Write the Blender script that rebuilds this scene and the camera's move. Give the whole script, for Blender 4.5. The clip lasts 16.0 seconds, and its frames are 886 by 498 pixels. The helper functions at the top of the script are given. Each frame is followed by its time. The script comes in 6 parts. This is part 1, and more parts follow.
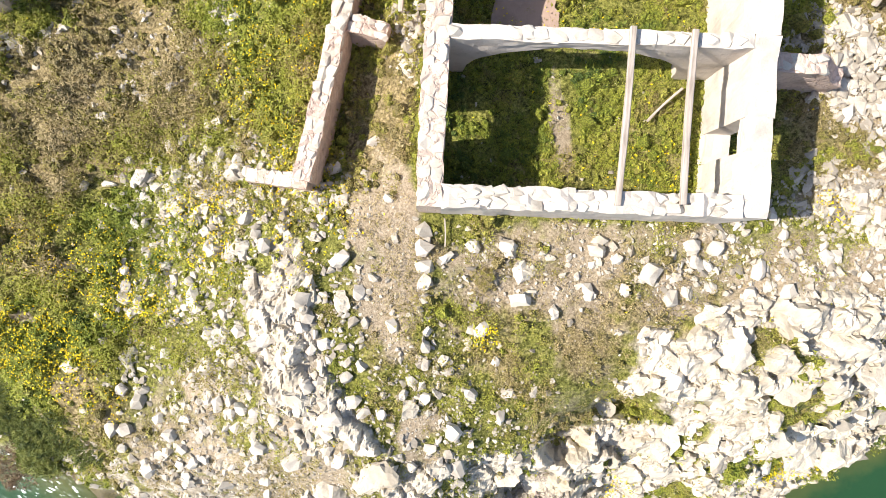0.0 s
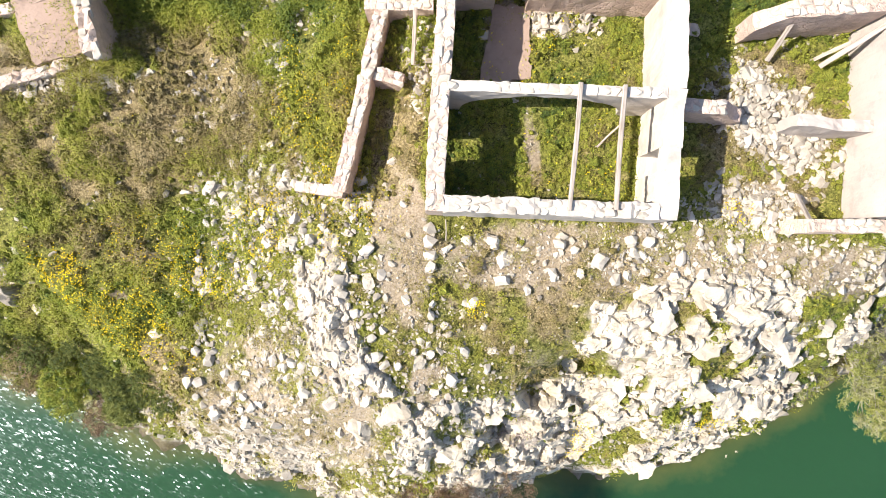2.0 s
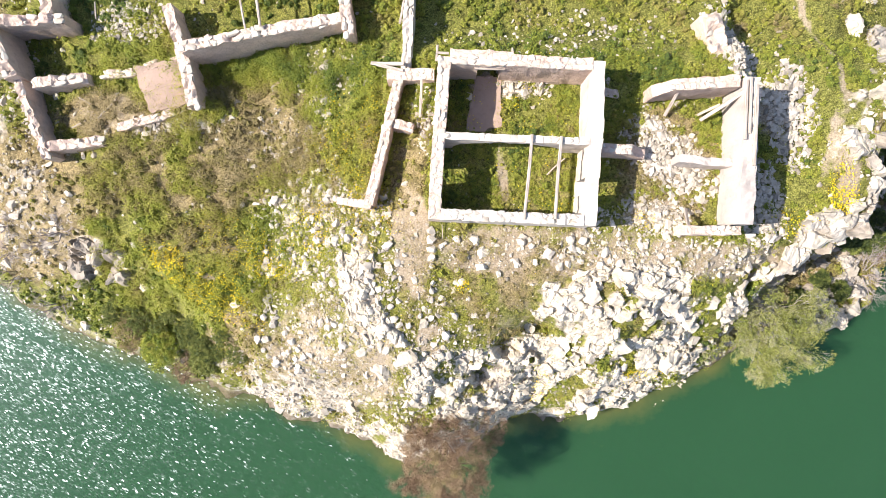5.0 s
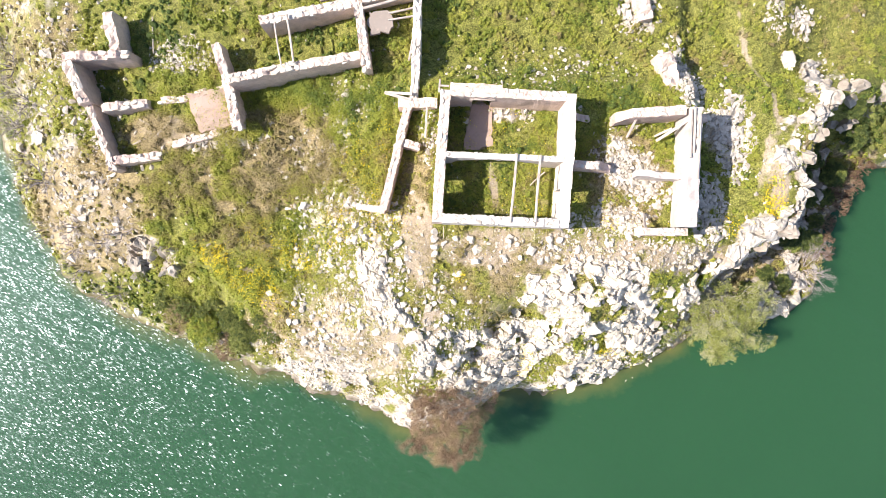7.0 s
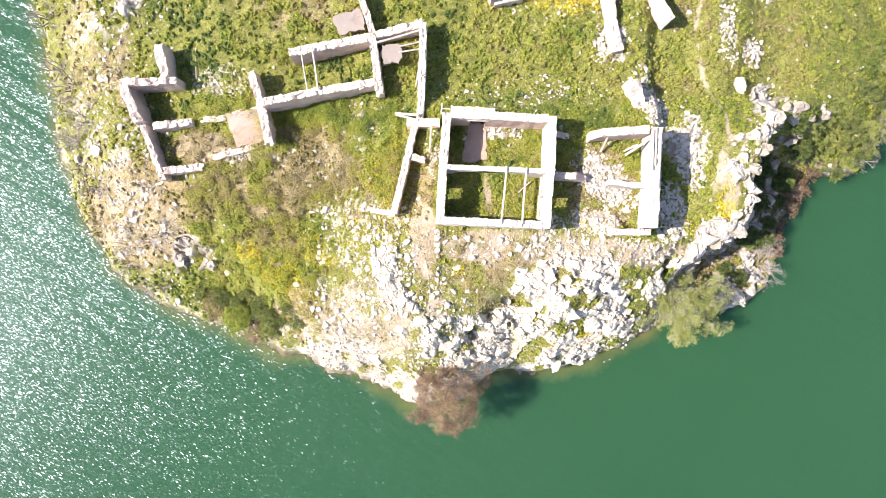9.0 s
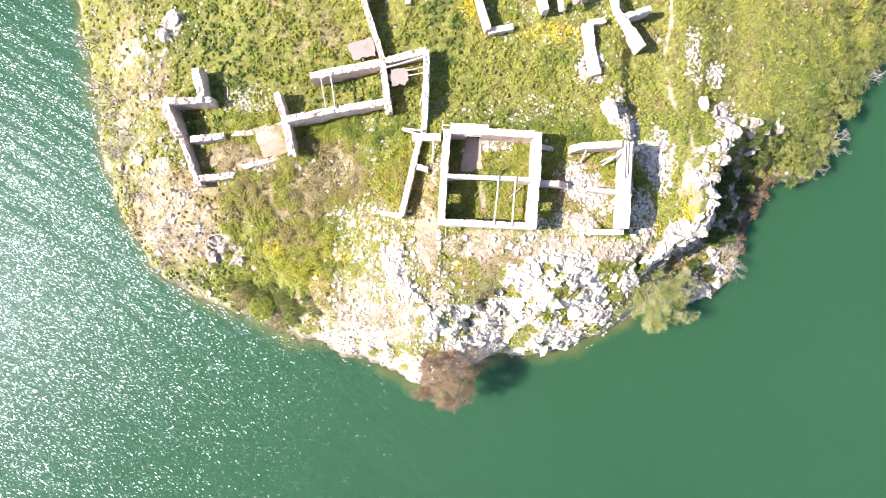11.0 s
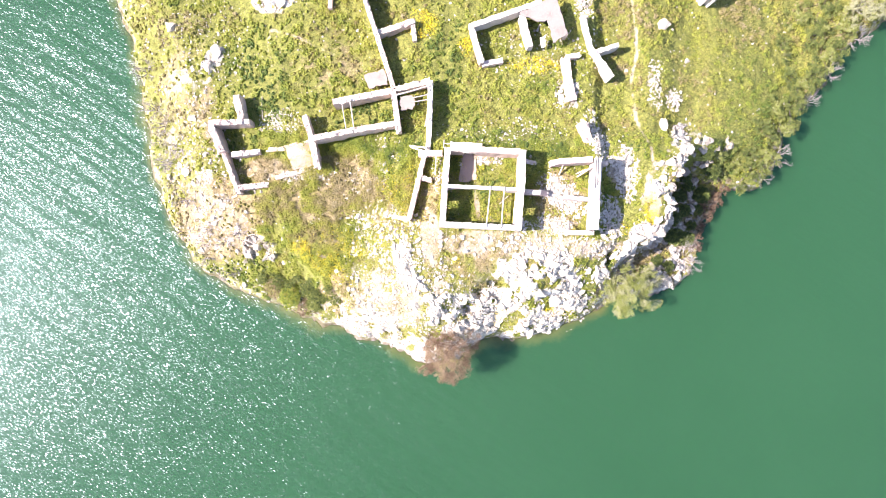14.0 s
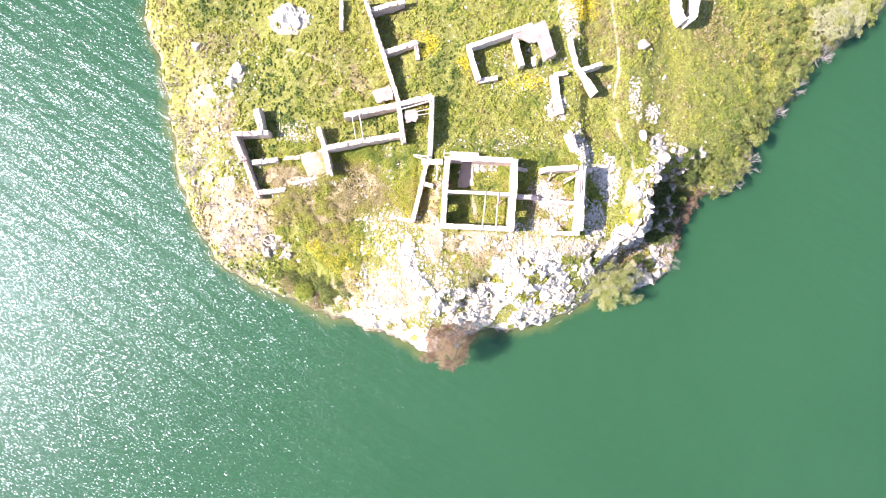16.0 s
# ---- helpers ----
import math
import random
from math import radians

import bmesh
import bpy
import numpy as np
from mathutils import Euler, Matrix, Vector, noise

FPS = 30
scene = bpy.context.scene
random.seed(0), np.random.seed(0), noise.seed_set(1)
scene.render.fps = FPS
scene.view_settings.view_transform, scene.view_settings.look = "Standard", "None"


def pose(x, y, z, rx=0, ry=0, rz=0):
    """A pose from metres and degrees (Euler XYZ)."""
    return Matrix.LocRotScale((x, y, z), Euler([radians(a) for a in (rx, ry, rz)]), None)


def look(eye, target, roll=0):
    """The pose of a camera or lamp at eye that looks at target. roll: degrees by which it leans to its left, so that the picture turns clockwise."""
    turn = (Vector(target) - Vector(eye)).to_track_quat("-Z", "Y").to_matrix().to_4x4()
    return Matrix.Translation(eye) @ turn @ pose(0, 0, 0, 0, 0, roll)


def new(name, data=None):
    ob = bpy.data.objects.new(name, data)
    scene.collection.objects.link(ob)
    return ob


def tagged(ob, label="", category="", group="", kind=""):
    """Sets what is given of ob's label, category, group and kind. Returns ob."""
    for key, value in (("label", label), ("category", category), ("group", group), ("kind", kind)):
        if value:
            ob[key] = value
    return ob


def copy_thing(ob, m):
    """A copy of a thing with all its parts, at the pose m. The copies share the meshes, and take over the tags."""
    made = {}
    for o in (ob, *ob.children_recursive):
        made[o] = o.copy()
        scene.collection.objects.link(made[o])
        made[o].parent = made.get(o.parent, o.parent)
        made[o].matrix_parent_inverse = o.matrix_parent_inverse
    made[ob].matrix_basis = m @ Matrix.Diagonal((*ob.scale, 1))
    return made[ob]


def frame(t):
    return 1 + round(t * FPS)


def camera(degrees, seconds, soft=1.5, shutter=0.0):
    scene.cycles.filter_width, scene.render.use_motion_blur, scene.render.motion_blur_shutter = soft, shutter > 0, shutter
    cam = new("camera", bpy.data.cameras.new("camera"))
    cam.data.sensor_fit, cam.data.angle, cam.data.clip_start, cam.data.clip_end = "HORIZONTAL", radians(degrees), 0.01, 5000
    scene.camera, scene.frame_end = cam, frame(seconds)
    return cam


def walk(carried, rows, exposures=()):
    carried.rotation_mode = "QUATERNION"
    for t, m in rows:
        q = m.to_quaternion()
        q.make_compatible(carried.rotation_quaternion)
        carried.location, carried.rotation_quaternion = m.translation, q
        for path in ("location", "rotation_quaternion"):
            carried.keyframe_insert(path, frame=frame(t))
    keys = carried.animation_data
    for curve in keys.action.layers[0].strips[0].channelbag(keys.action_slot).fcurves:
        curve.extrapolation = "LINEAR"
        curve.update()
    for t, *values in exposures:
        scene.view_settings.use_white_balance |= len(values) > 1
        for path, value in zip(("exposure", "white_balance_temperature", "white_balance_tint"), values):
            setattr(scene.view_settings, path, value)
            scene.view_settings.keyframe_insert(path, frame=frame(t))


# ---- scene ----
# ===== camera: a drone that looks straight down and climbs =====
cam = camera(73.7, 16.0, soft=0.8)
ROWS = [
    (0.0, 0.000, 0.000, 14.012, -0.010, -0.014, -0.000),
    (0.5, -0.009, -0.012, 14.769, -0.003, 0.002, 0.017),
    (1.0, -0.059, -0.067, 16.002, -0.006, 0.022, 0.030),
    (1.5, -0.075, -0.129, 17.356, -0.014, 0.032, 0.045),
    (2.0, -0.030, -0.205, 18.698, -0.022, 0.024, 0.077),
    (2.5, 0.019, -0.274, 20.064, -0.031, 0.019, 0.124),
    (3.0, 0.060, -0.310, 21.447, -0.033, 0.022, 0.173),
    (3.5, 0.096, -0.325, 22.834, -0.025, 0.026, 0.214),
    (4.0, 0.112, -0.332, 24.215, -0.014, 0.024, 0.245),
    (6.5, 0.053, -0.504, 31.268, -0.013, 0.002, 0.430),
    (7.0, 0.031, -0.528, 32.713, -0.006, 0.000, 0.441),
    (7.5, -0.009, -0.578, 34.173, -0.000, 0.005, 0.434),
    (8.0, -0.049, -0.616, 35.642, 0.010, 0.008, 0.434),
    (8.5, -0.073, -0.658, 37.106, 0.020, 0.004, 0.444),
    (9.0, -0.077, -0.709, 38.563, 0.026, -0.004, 0.452),
    (11.5, -0.162, -0.897, 45.834, 0.019, -0.011, 0.470),
    (12.0, -0.179, -0.919, 47.285, 0.024, -0.012, 0.480),
    (12.5, -0.192, -0.958, 48.727, 0.019, -0.017, 0.493),
    (13.0, -0.213, -0.986, 50.188, 0.013, -0.011, 0.495),
    (13.5, -0.220, -1.018, 51.645, 0.003, -0.009, 0.490),
    (14.0, -0.229, -1.052, 53.085, -0.005, -0.009, 0.486),
    (14.5, -0.239, -1.079, 54.523, -0.005, -0.013, 0.484),
    (15.0, -0.251, -1.122, 55.959, -0.000, -0.020, 0.488),
    (15.5, -0.275, -1.161, 57.402, 0.015, -0.027, 0.493),
    (16.0, -0.300, -1.197, 58.850, 0.038, -0.040, 0.495),
]
walk(cam, [(t, pose(x, y, z, rx, ry, rz)) for t, x, y, z, rx, ry, rz in ROWS],
     exposures=[(0.0, 0.88, 6700, 11), (4.0, 0.95, 6650, 13), (9.0, 1.35, 6450, 17), (16.0, 1.8, 6250, 24)])

# ===== world and sun =====
SUN = Vector((-1.02, -0.08, 1.0)).normalized()
world = bpy.data.worlds.new("sky")
scene.world = world
world.use_nodes = True
sky = world.node_tree.nodes.new("ShaderNodeTexSky")
sky.sky_type = 'NISHITA'
sky.sun_disc = False
sky.sun_elevation = math.asin(SUN.z)
sky.sun_rotation = math.atan2(SUN.x, SUN.y) % (2 * math.pi)
world.node_tree.links.new(sky.outputs[0], world.node_tree.nodes["Background"].inputs[0])
world.node_tree.nodes["Background"].inputs[1].default_value = 0.115
sun = new("sun", bpy.data.lights.new("sun", 'SUN'))
sun.data.energy, sun.data.angle, sun.data.color = 5.0, radians(0.55), (1.0, 0.94, 0.83)
sun.matrix_world = look(SUN * 60, (0, 0, 0))

# ===== small tools =====
rng = np.random.default_rng(7)
LATTICE = rng.random((64, 64, 16))


def vn(x, y, size, k=0):
    """Smooth noise from 0 to 1 in the plane, with features about `size` metres wide."""
    x, y = np.asarray(x, float) / size + 31.7 * (k + 1), np.asarray(y, float) / size + 17.3 * (k + 1)
    i, j = np.floor(x).astype(int), np.floor(y).astype(int)
    u, v = x - i, y - j
    u, v = u * u * (3 - 2 * u), v * v * (3 - 2 * v)
    L = LATTICE[:, :, k % 16]
    a, b = L[i % 64, j % 64], L[(i + 1) % 64, j % 64]
    c, d = L[i % 64, (j + 1) % 64], L[(i + 1) % 64, (j + 1) % 64]
    return (a * (1 - u) + b * u) * (1 - v) + (c * (1 - u) + d * u) * v


def fbm(x, y, size, k=0, octaves=4):
    total, amp, norm = 0, 1, 0
    for o in range(octaves):
        total, norm = total + amp * vn(x, y, size / 2 ** o, k + o), norm + amp
        amp *= 0.55
    return total / norm


def smooth(v, a, b):
    t = np.clip((np.asarray(v, float) - a) / (b - a), 0, 1)
    return t * t * (3 - 2 * t)


def blob(x, y, cx, cy, rx, ry, turn=0.0):
    c, s = math.cos(radians(turn)), math.sin(radians(turn))
    dx, dy = x - cx, y - cy
    q = np.sqrt(((dx * c + dy * s) / rx) ** 2 + ((-dx * s + dy * c) / ry) ** 2)
    return 1 - smooth(q, 0.6, 1.25)


def line_distance(x, y, pts):
    x, y = np.asarray(x, float), np.asarray(y, float)
    best = np.full(x.shape, 1e9)
    for (ax, ay), (bx, by) in zip(pts[:-1], pts[1:]):
        dx, dy = bx - ax, by - ay
        t = np.clip(((x - ax) * dx + (y - ay) * dy) / (dx * dx + dy * dy), 0, 1)
        best = np.minimum(best, np.hypot(x - ax - t * dx, y - ay - t * dy))
    return best


def inside(x, y, pts):
    x, y = np.asarray(x, float), np.asarray(y, float)
    odd = np.zeros(x.shape, bool)
    for (ax, ay), (bx, by) in zip(pts, pts[1:] + pts[:1]):
        if ay != by:
            odd ^= ((ay > y) != (by > y)) & (x < (bx - ax) * (y - ay) / (by - ay) + ax)
    return odd


# ===== the lie of the land =====
WATER = -7.6
SHORE = [(-36, 110), (-36, 40), (-33.9, 25), (-32.1, 19), (-31.1, 14.5), (-29.5, 5.6), (-28.1, 1.2), (-25.9, -2.3), (-22.7, -4.5),
         (-19.5, -6), (-15.7, -7.3), (-12.5, -8.5), (-9.3, -9.7), (-6.1, -10.7), (-2.6, -12.8), (0.9, -12.6), (3.7, -10.9), (5.3, -9.9),
         (7.8, -10.2), (9.1, -9.8), (13.5, -8.3), (15.4, -7.0), (18.6, -5.6), (21.4, -5.4), (23, -4.9), (25, -3.4), (26, 1.7), (27.1, 3.6),
         (28.4, 5.2), (31.8, 5.6), (33.1, 7.5), (35.6, 12.9), (38.7, 16.4), (41.3, 20.2), (47.9, 25.4), (62, 38), (75, 110)]
RIDGE = [(-4.1, -0.4), (-3.8, -2.2), (-3.2, -3.8), (-2.2, -5.4), (-0.6, -6.8), (1.6, -7.4)]
EAST_CLIFF = [(22.6, 9.6), (21.4, 7.2), (20.4, 6.0), (19.8, 4.4), (20.7, 3.4), (20.4, 2.0), (19.2, 0.8), (17.7, -0.4), (16.2, -1.6), (15.4, -3.2)]
BELOW_CLIFF = EAST_CLIFF + [(14.7, -5.2), (15.5, -9), (32, -9), (32, 3), (27, 8), (24, 11)]
TRAIL = [(16.8, 27), (17.6, 21), (17.8, 17.5), (17.2, 14.6), (17.7, 11.2), (18.6, 8.6), (18.9, 6.9), (18.5, 5.2), (17.8, 3.0)]
FIELD_TRACK = [(-10.6, 17.0), (-13.8, 18.6), (-16.6, 19.6), (-17.0, 18.2), (-16.4, 16), (-15.6, 13)]
HOLLOWS = [(4.7, -4.1, 0.8, 0.35), (3.2, -5.1, 0.7, 0.5), (2.4, -6.5, 0.9, 0.6), (15.3, -1.7, 0.5, 0.6)]


def shore_distance(x, y):
    d = line_distance(x, y, SHORE)
    return np.where(inside(x, y, SHORE), d, -d) + 1.3 * (fbm(x, y, 2.4, 4, 3) - 0.5)


def rock_mask(x, y, d=None):
    d = shore_distance(x, y) if d is None else d
    r = (1 - smooth(line_distance(x, y, RIDGE), 0.2 + 0.5 * vn(x, y, 1.7, 22), 1.2)) * (0.45 + 0.55 * smooth(fbm(x, y, 0.9, 23, 3), 0.36, 0.5))
    r = np.maximum(r, 0.8 * blob(x, y, 9.5, -3.6, 5.2, 2.6, -12))
    r = np.maximum(r, 0.75 * blob(x, y, 6.0, -6.2, 4.5, 2.0, 5))
    r = np.maximum(r, 0.65 * blob(x, y, 13.2, -4.6, 2.2, 2.2))
    r = np.maximum(r, 0.8 * blob(x, y, 1.5, -7.6, 4.5, 2.6))
    r = np.maximum(r, (1 - smooth(line_distance(x, y, EAST_CLIFF), 0.5, 2.2)) * (0.35 + 0.65 * smooth(fbm(x, y, 1.6, 24, 3), 0.4, 0.56)))
    r = np.maximum(r, np.where(inside(x, y, BELOW_CLIFF), 0.62 * (1 - smooth(y, 1, 5)) * (1 - 0.6 * smooth(x, 22.5, 25)), 0))
    r = np.maximum(r, 0.9 * blob(x, y, -18.0, -1.4, 2.0, 1.6))
    r = np.maximum(r, 0.9 * blob(x, y, -16.5, 22.6, 2.2, 1.6))
    r = np.maximum(r, 0.8 * blob(x, y, -22.4, 16.5, 0.9, 2.2, -20))
    r = np.maximum(r, 0.85 * blob(x, y, 8, -7.5, 6, 2.2, 10))
    r = np.maximum(r, 0.3 * blob(x, y, -24.5, 8, 4.2, 11, 8) * smooth(fbm(x, y, 2.2, 21, 3), 0.46, 0.62))
    south = blob(x, y, 2, -9, 15, 7)
    r = np.maximum(r, (0.16 + 0.69 * south) * (1 - smooth(d, 1.5, 5.0)) * smooth(24 - x, 0, 6))
    return np.clip(r * (0.1 + 1.6 * smooth(fbm(x, y, 1.2, 3, 3), 0.3, 0.62)), 0, 1)


def broad_height(x, y, d):
    z = -0.1 - 1.35 * smooth(y, 8.2, 10.5) - 0.5 * smooth(y, 14, 24)
    z = z - 1.0 * smooth(-x, 0.6, 3.2) * smooth(y, -1, 3) * (1 - smooth(y, 8.2, 10.5))
    z = z - (1.0 - 0.3 * smooth(y, 8, 10)) * smooth(-x, 3, 8.5) - 1.1 * smooth(-x, 14, 22) - 0.9 * smooth(-x, 3.5, 9) * smooth(-y, -4.5, 1.5)
    z = z - 0.9 * smooth(x, 13.4, 14.6) * smooth(y, -0.3, 1.5) * (1 - 0.5 * smooth(x, 16, 19)) - 1.6 * smooth(x, 18, 24) * smooth(y, 6, 12)
    z = z - 2.4 * smooth(x, 24, 36) - 0.7 * blob(x, y, -10.3, 8.0, 2.0, 1.6)
    west, north_east = smooth(-x, 9, 17), smooth(x, 24, 29)
    rise = 0.98 - 0.36 * west - 0.42 * north_east
    step = 1.1 - 0.6 * west - 0.4 * north_east
    bank = WATER + rise * d + step * (1 - np.exp(-np.maximum(d, 0) / 0.5))
    bank = np.where(d < 0, WATER + 0.55 * d, bank)
    beyond = np.where(inside(x, y, BELOW_CLIFF), line_distance(x, y, EAST_CLIFF + [(14.7, -5.2)]), 0)
    drop = smooth(beyond, 0.1, 1.9) * (1 - smooth(y + 0.5 * (x - 22), 7.0, 10.8))
    bank = bank * (1 - drop) + np.minimum(bank, WATER + 0.3 + 0.26 * np.maximum(d, 0)) * drop
    k = 0.7
    h = np.clip(0.5 + 0.5 * (bank - z) / k, 0, 1)
    return bank * (1 - h) + z * h - k * h * (1 - h)


def height(x, y, d=None):
    x, y = np.asarray(x, float), np.asarray(y, float)
    d = shore_distance(x, y) if d is None else d
    z = np.maximum(broad_height(x, y, d), -14)
    r = rock_mask(x, y, d)
    ridged = 1 - np.abs(2 * fbm(x, y, 1.3, 5, 3) - 1)
    z = z + r * (ridged - 0.6) * 0.45 + r * (vn(x, y, 0.45, 9) - 0.5) * 0.2
    calm = 1 - 0.8 * blob(x, y, 6.4, 4.2, 8.5, 4.2)
    for cx, cy, rx, ry in HOLLOWS:
        z = z - 0.75 * blob(x, y, cx, cy, rx, ry)
    tufted = (1 - r) * calm * (1 - 0.8 * bare_mask(x, y)) * smooth(d, 0.3, 1.5)
    z = z + tufted * (0.24 * (fbm(x, y, 1.0, 11, 2) - 0.5) + 0.14 * (vn(x, y, 0.45, 2) - 0.5))
    return z + (fbm(x, y, 3.5, 1, 3) - 0.5) * 0.45 * calm + (vn(x, y, 0.5, 2) - 0.5) * 0.05


def ground_z(x, y):
    return float(height(np.array([x]), np.array([y]))[0])


def bare_mask(x, y):
    b = 0.75 * blob(x, y, -1.35, -0.1, 1.0, 3.0, 4)
    b = np.maximum(b, 0.6 * blob(x, y, 5.0, -0.5, 8.0, 1.35))
    b = np.maximum(b, 0.62 * blob(x, y, 13, -1.0, 4.5, 1.1))
    b = np.maximum(b, 0.52 * (1 - smooth(line_distance(x, y, TRAIL), 0.05, 0.36)))
    b = np.maximum(b, 0.45 * (1 - smooth(line_distance(x, y, FIELD_TRACK), 0.05, 0.4)))
    b = np.maximum(b, 0.9 * blob(x, y, 1.95, 6.4, 0.75, 1.5))
    b = np.maximum(b, 0.95 * blob(x, y, -10.2, -0.5, 0.65, 0.17, -10))
    b = np.maximum(b, 0.95 * blob(x, y, -11.6, -1.8, 0.55, 0.17, -20))
    b = np.maximum(b, 0.8 * blob(x, y, 2.8, 3.0, 0.3, 1.6, 8))
    b = np.maximum(b, 0.5 * blob(x, y, -16.9, 6.2, 2.6, 1.2))
    b = np.maximum(b, 0.55 * blob(x, y, -0.3, -4.6, 1.0, 0.9))
    b = np.maximum(b, 0.62 * blob(x, y, 18.9, 4.4, 0.9, 3.0))
    b = np.maximum(b, 0.5 * blob(x, y, 16.5, -1.0, 3.0, 1.0))
    b = np.maximum(b, 0.46 * blob(x, y, -22.6, 1.4, 4.6, 3.6, -20))
    b = np.maximum(b, 0.28 * blob(x, y, -27, 12, 3.5, 10, 8))
    b = np.maximum(b, 0.55 * blob(x, y, -5.6, -5.8, 4.6, 4.0, -15))
    b = np.maximum(b, 0.32 * blob(x, y, 2.8, -2.8, 5.0, 2.2))
    b = np.maximum(b, 0.75 * blob(x, y, 10.6, 3.7, 1.9, 1.1, -35))
    b = np.maximum(b, 0.65 * blob(x, y, 9.9, 1.2, 1.8, 0.8))
    b = np.maximum(b, 0.65 * blob(x, y, 15.6, 6.4, 1.3, 1.4))
    b = np.maximum(b, 0.6 * blob(x, y, 3.4, 6.9, 1.3, 0.5))
    return np.clip(b * (0.25 + 1.45 * fbm(x, y, 0.9, 6, 3)), 0, 1)


def dry_mask(x, y):
    v = 0.78 * blob(x, y, -10.8, 4.8, 5.8, 3.8)
    v = np.maximum(v, 0.25 * blob(x, y, -12, 16.5, 5.5, 4))
    v = np.maximum(v, 0.15 * blob(x, y, 24, 14, 4, 6))
    v = np.maximum(v, 0.5 * blob(x, y, -1.6, 3.2, 1.0, 4.0))
    v = np.maximum(v, 0.35 * blob(x, y, 3, -1.3, 8, 2.2))
    v = np.maximum(v, 0.5 * blob(x, y, -9, -5.5, 4, 2.5))
    v = np.maximum(v, 0.75 * blob(x, y, -22, 1.5, 6.0, 4.5))
    v = np.maximum(v, 0.3 * blob(x, y, -25, 12, 4, 9))
    v = np.maximum(v, 0.8 * blob(x, y, -16.9, 6.2, 2.8, 1.3))
    v = np.maximum(v, 0.6 * blob(x, y, 10.6, 3.6, 2.6, 3.0))
    v = np.maximum(v, 0.3 * blob(x, y, 3.8, 3.6, 2.6, 3.6))
    v = np.maximum(v, np.where(inside(x, y, BELOW_CLIFF), 0.8 * (1 - smooth(y, 5, 8)), 0))
    return np.clip(v * (0.45 + 1.1 * fbm(x, y, 2.0, 8, 3)) + 0.7 * (fbm(x, y, 1.1, 10, 3) - 0.38), 0, 1)


def flower_mask(x, y):
    v = np.maximum(1.0 * blob(x, y, -11.6, -2.3, 3.4, 1.0, -34), 0.45 * blob(x, y, -9.5, -0.6, 3.0, 1.4, -20))
    for cx, cy, rx, ry, s in ((-5, 0.8, 3, 2, 0.25), (-4.5, 4.8, 1.7, 3, 0.14), (8, 15.9, 2.2, 0.8, 0.9), (16.7, 0.9, 1.2, 0.8, 0.16), (3.4, 6, 2.4, 1.2, 0.05),
                              (4.8, 1.8, 1.4, 0.8, 0.05), (9.2, 1.0, 0.6, 0.5, 0.3), (18.6, 2.4, 0.6, 1.3, 1.0), (1.0, -2.1, 0.3, 0.3, 0.9), (10.6, -6.9, 1.3, 0.7, 0.5),
                              (-2.4, 19.8, 1.6, 1.4, 0.5), (5.2, -7.6, 0.5, 1.2, 0.4), (1.7, 17.6, 0.8, 0.9, 0.5), (13.5, 24, 2.5, 1.5, 0.6)):
        v = np.maximum(v, s * blob(x, y, cx, cy, rx, ry))
    v = np.where(inside(x, y, BELOW_CLIFF), 0.1 * v, v)
    return np.clip((0.75 * v + np.where((np.abs(x) > 13) | (y > 9), 0.0, 0.002)) * (0.25 + 1.5 * smooth(fbm(x, y, 0.9, 11, 3), 0.3, 0.65)), 0, 1)


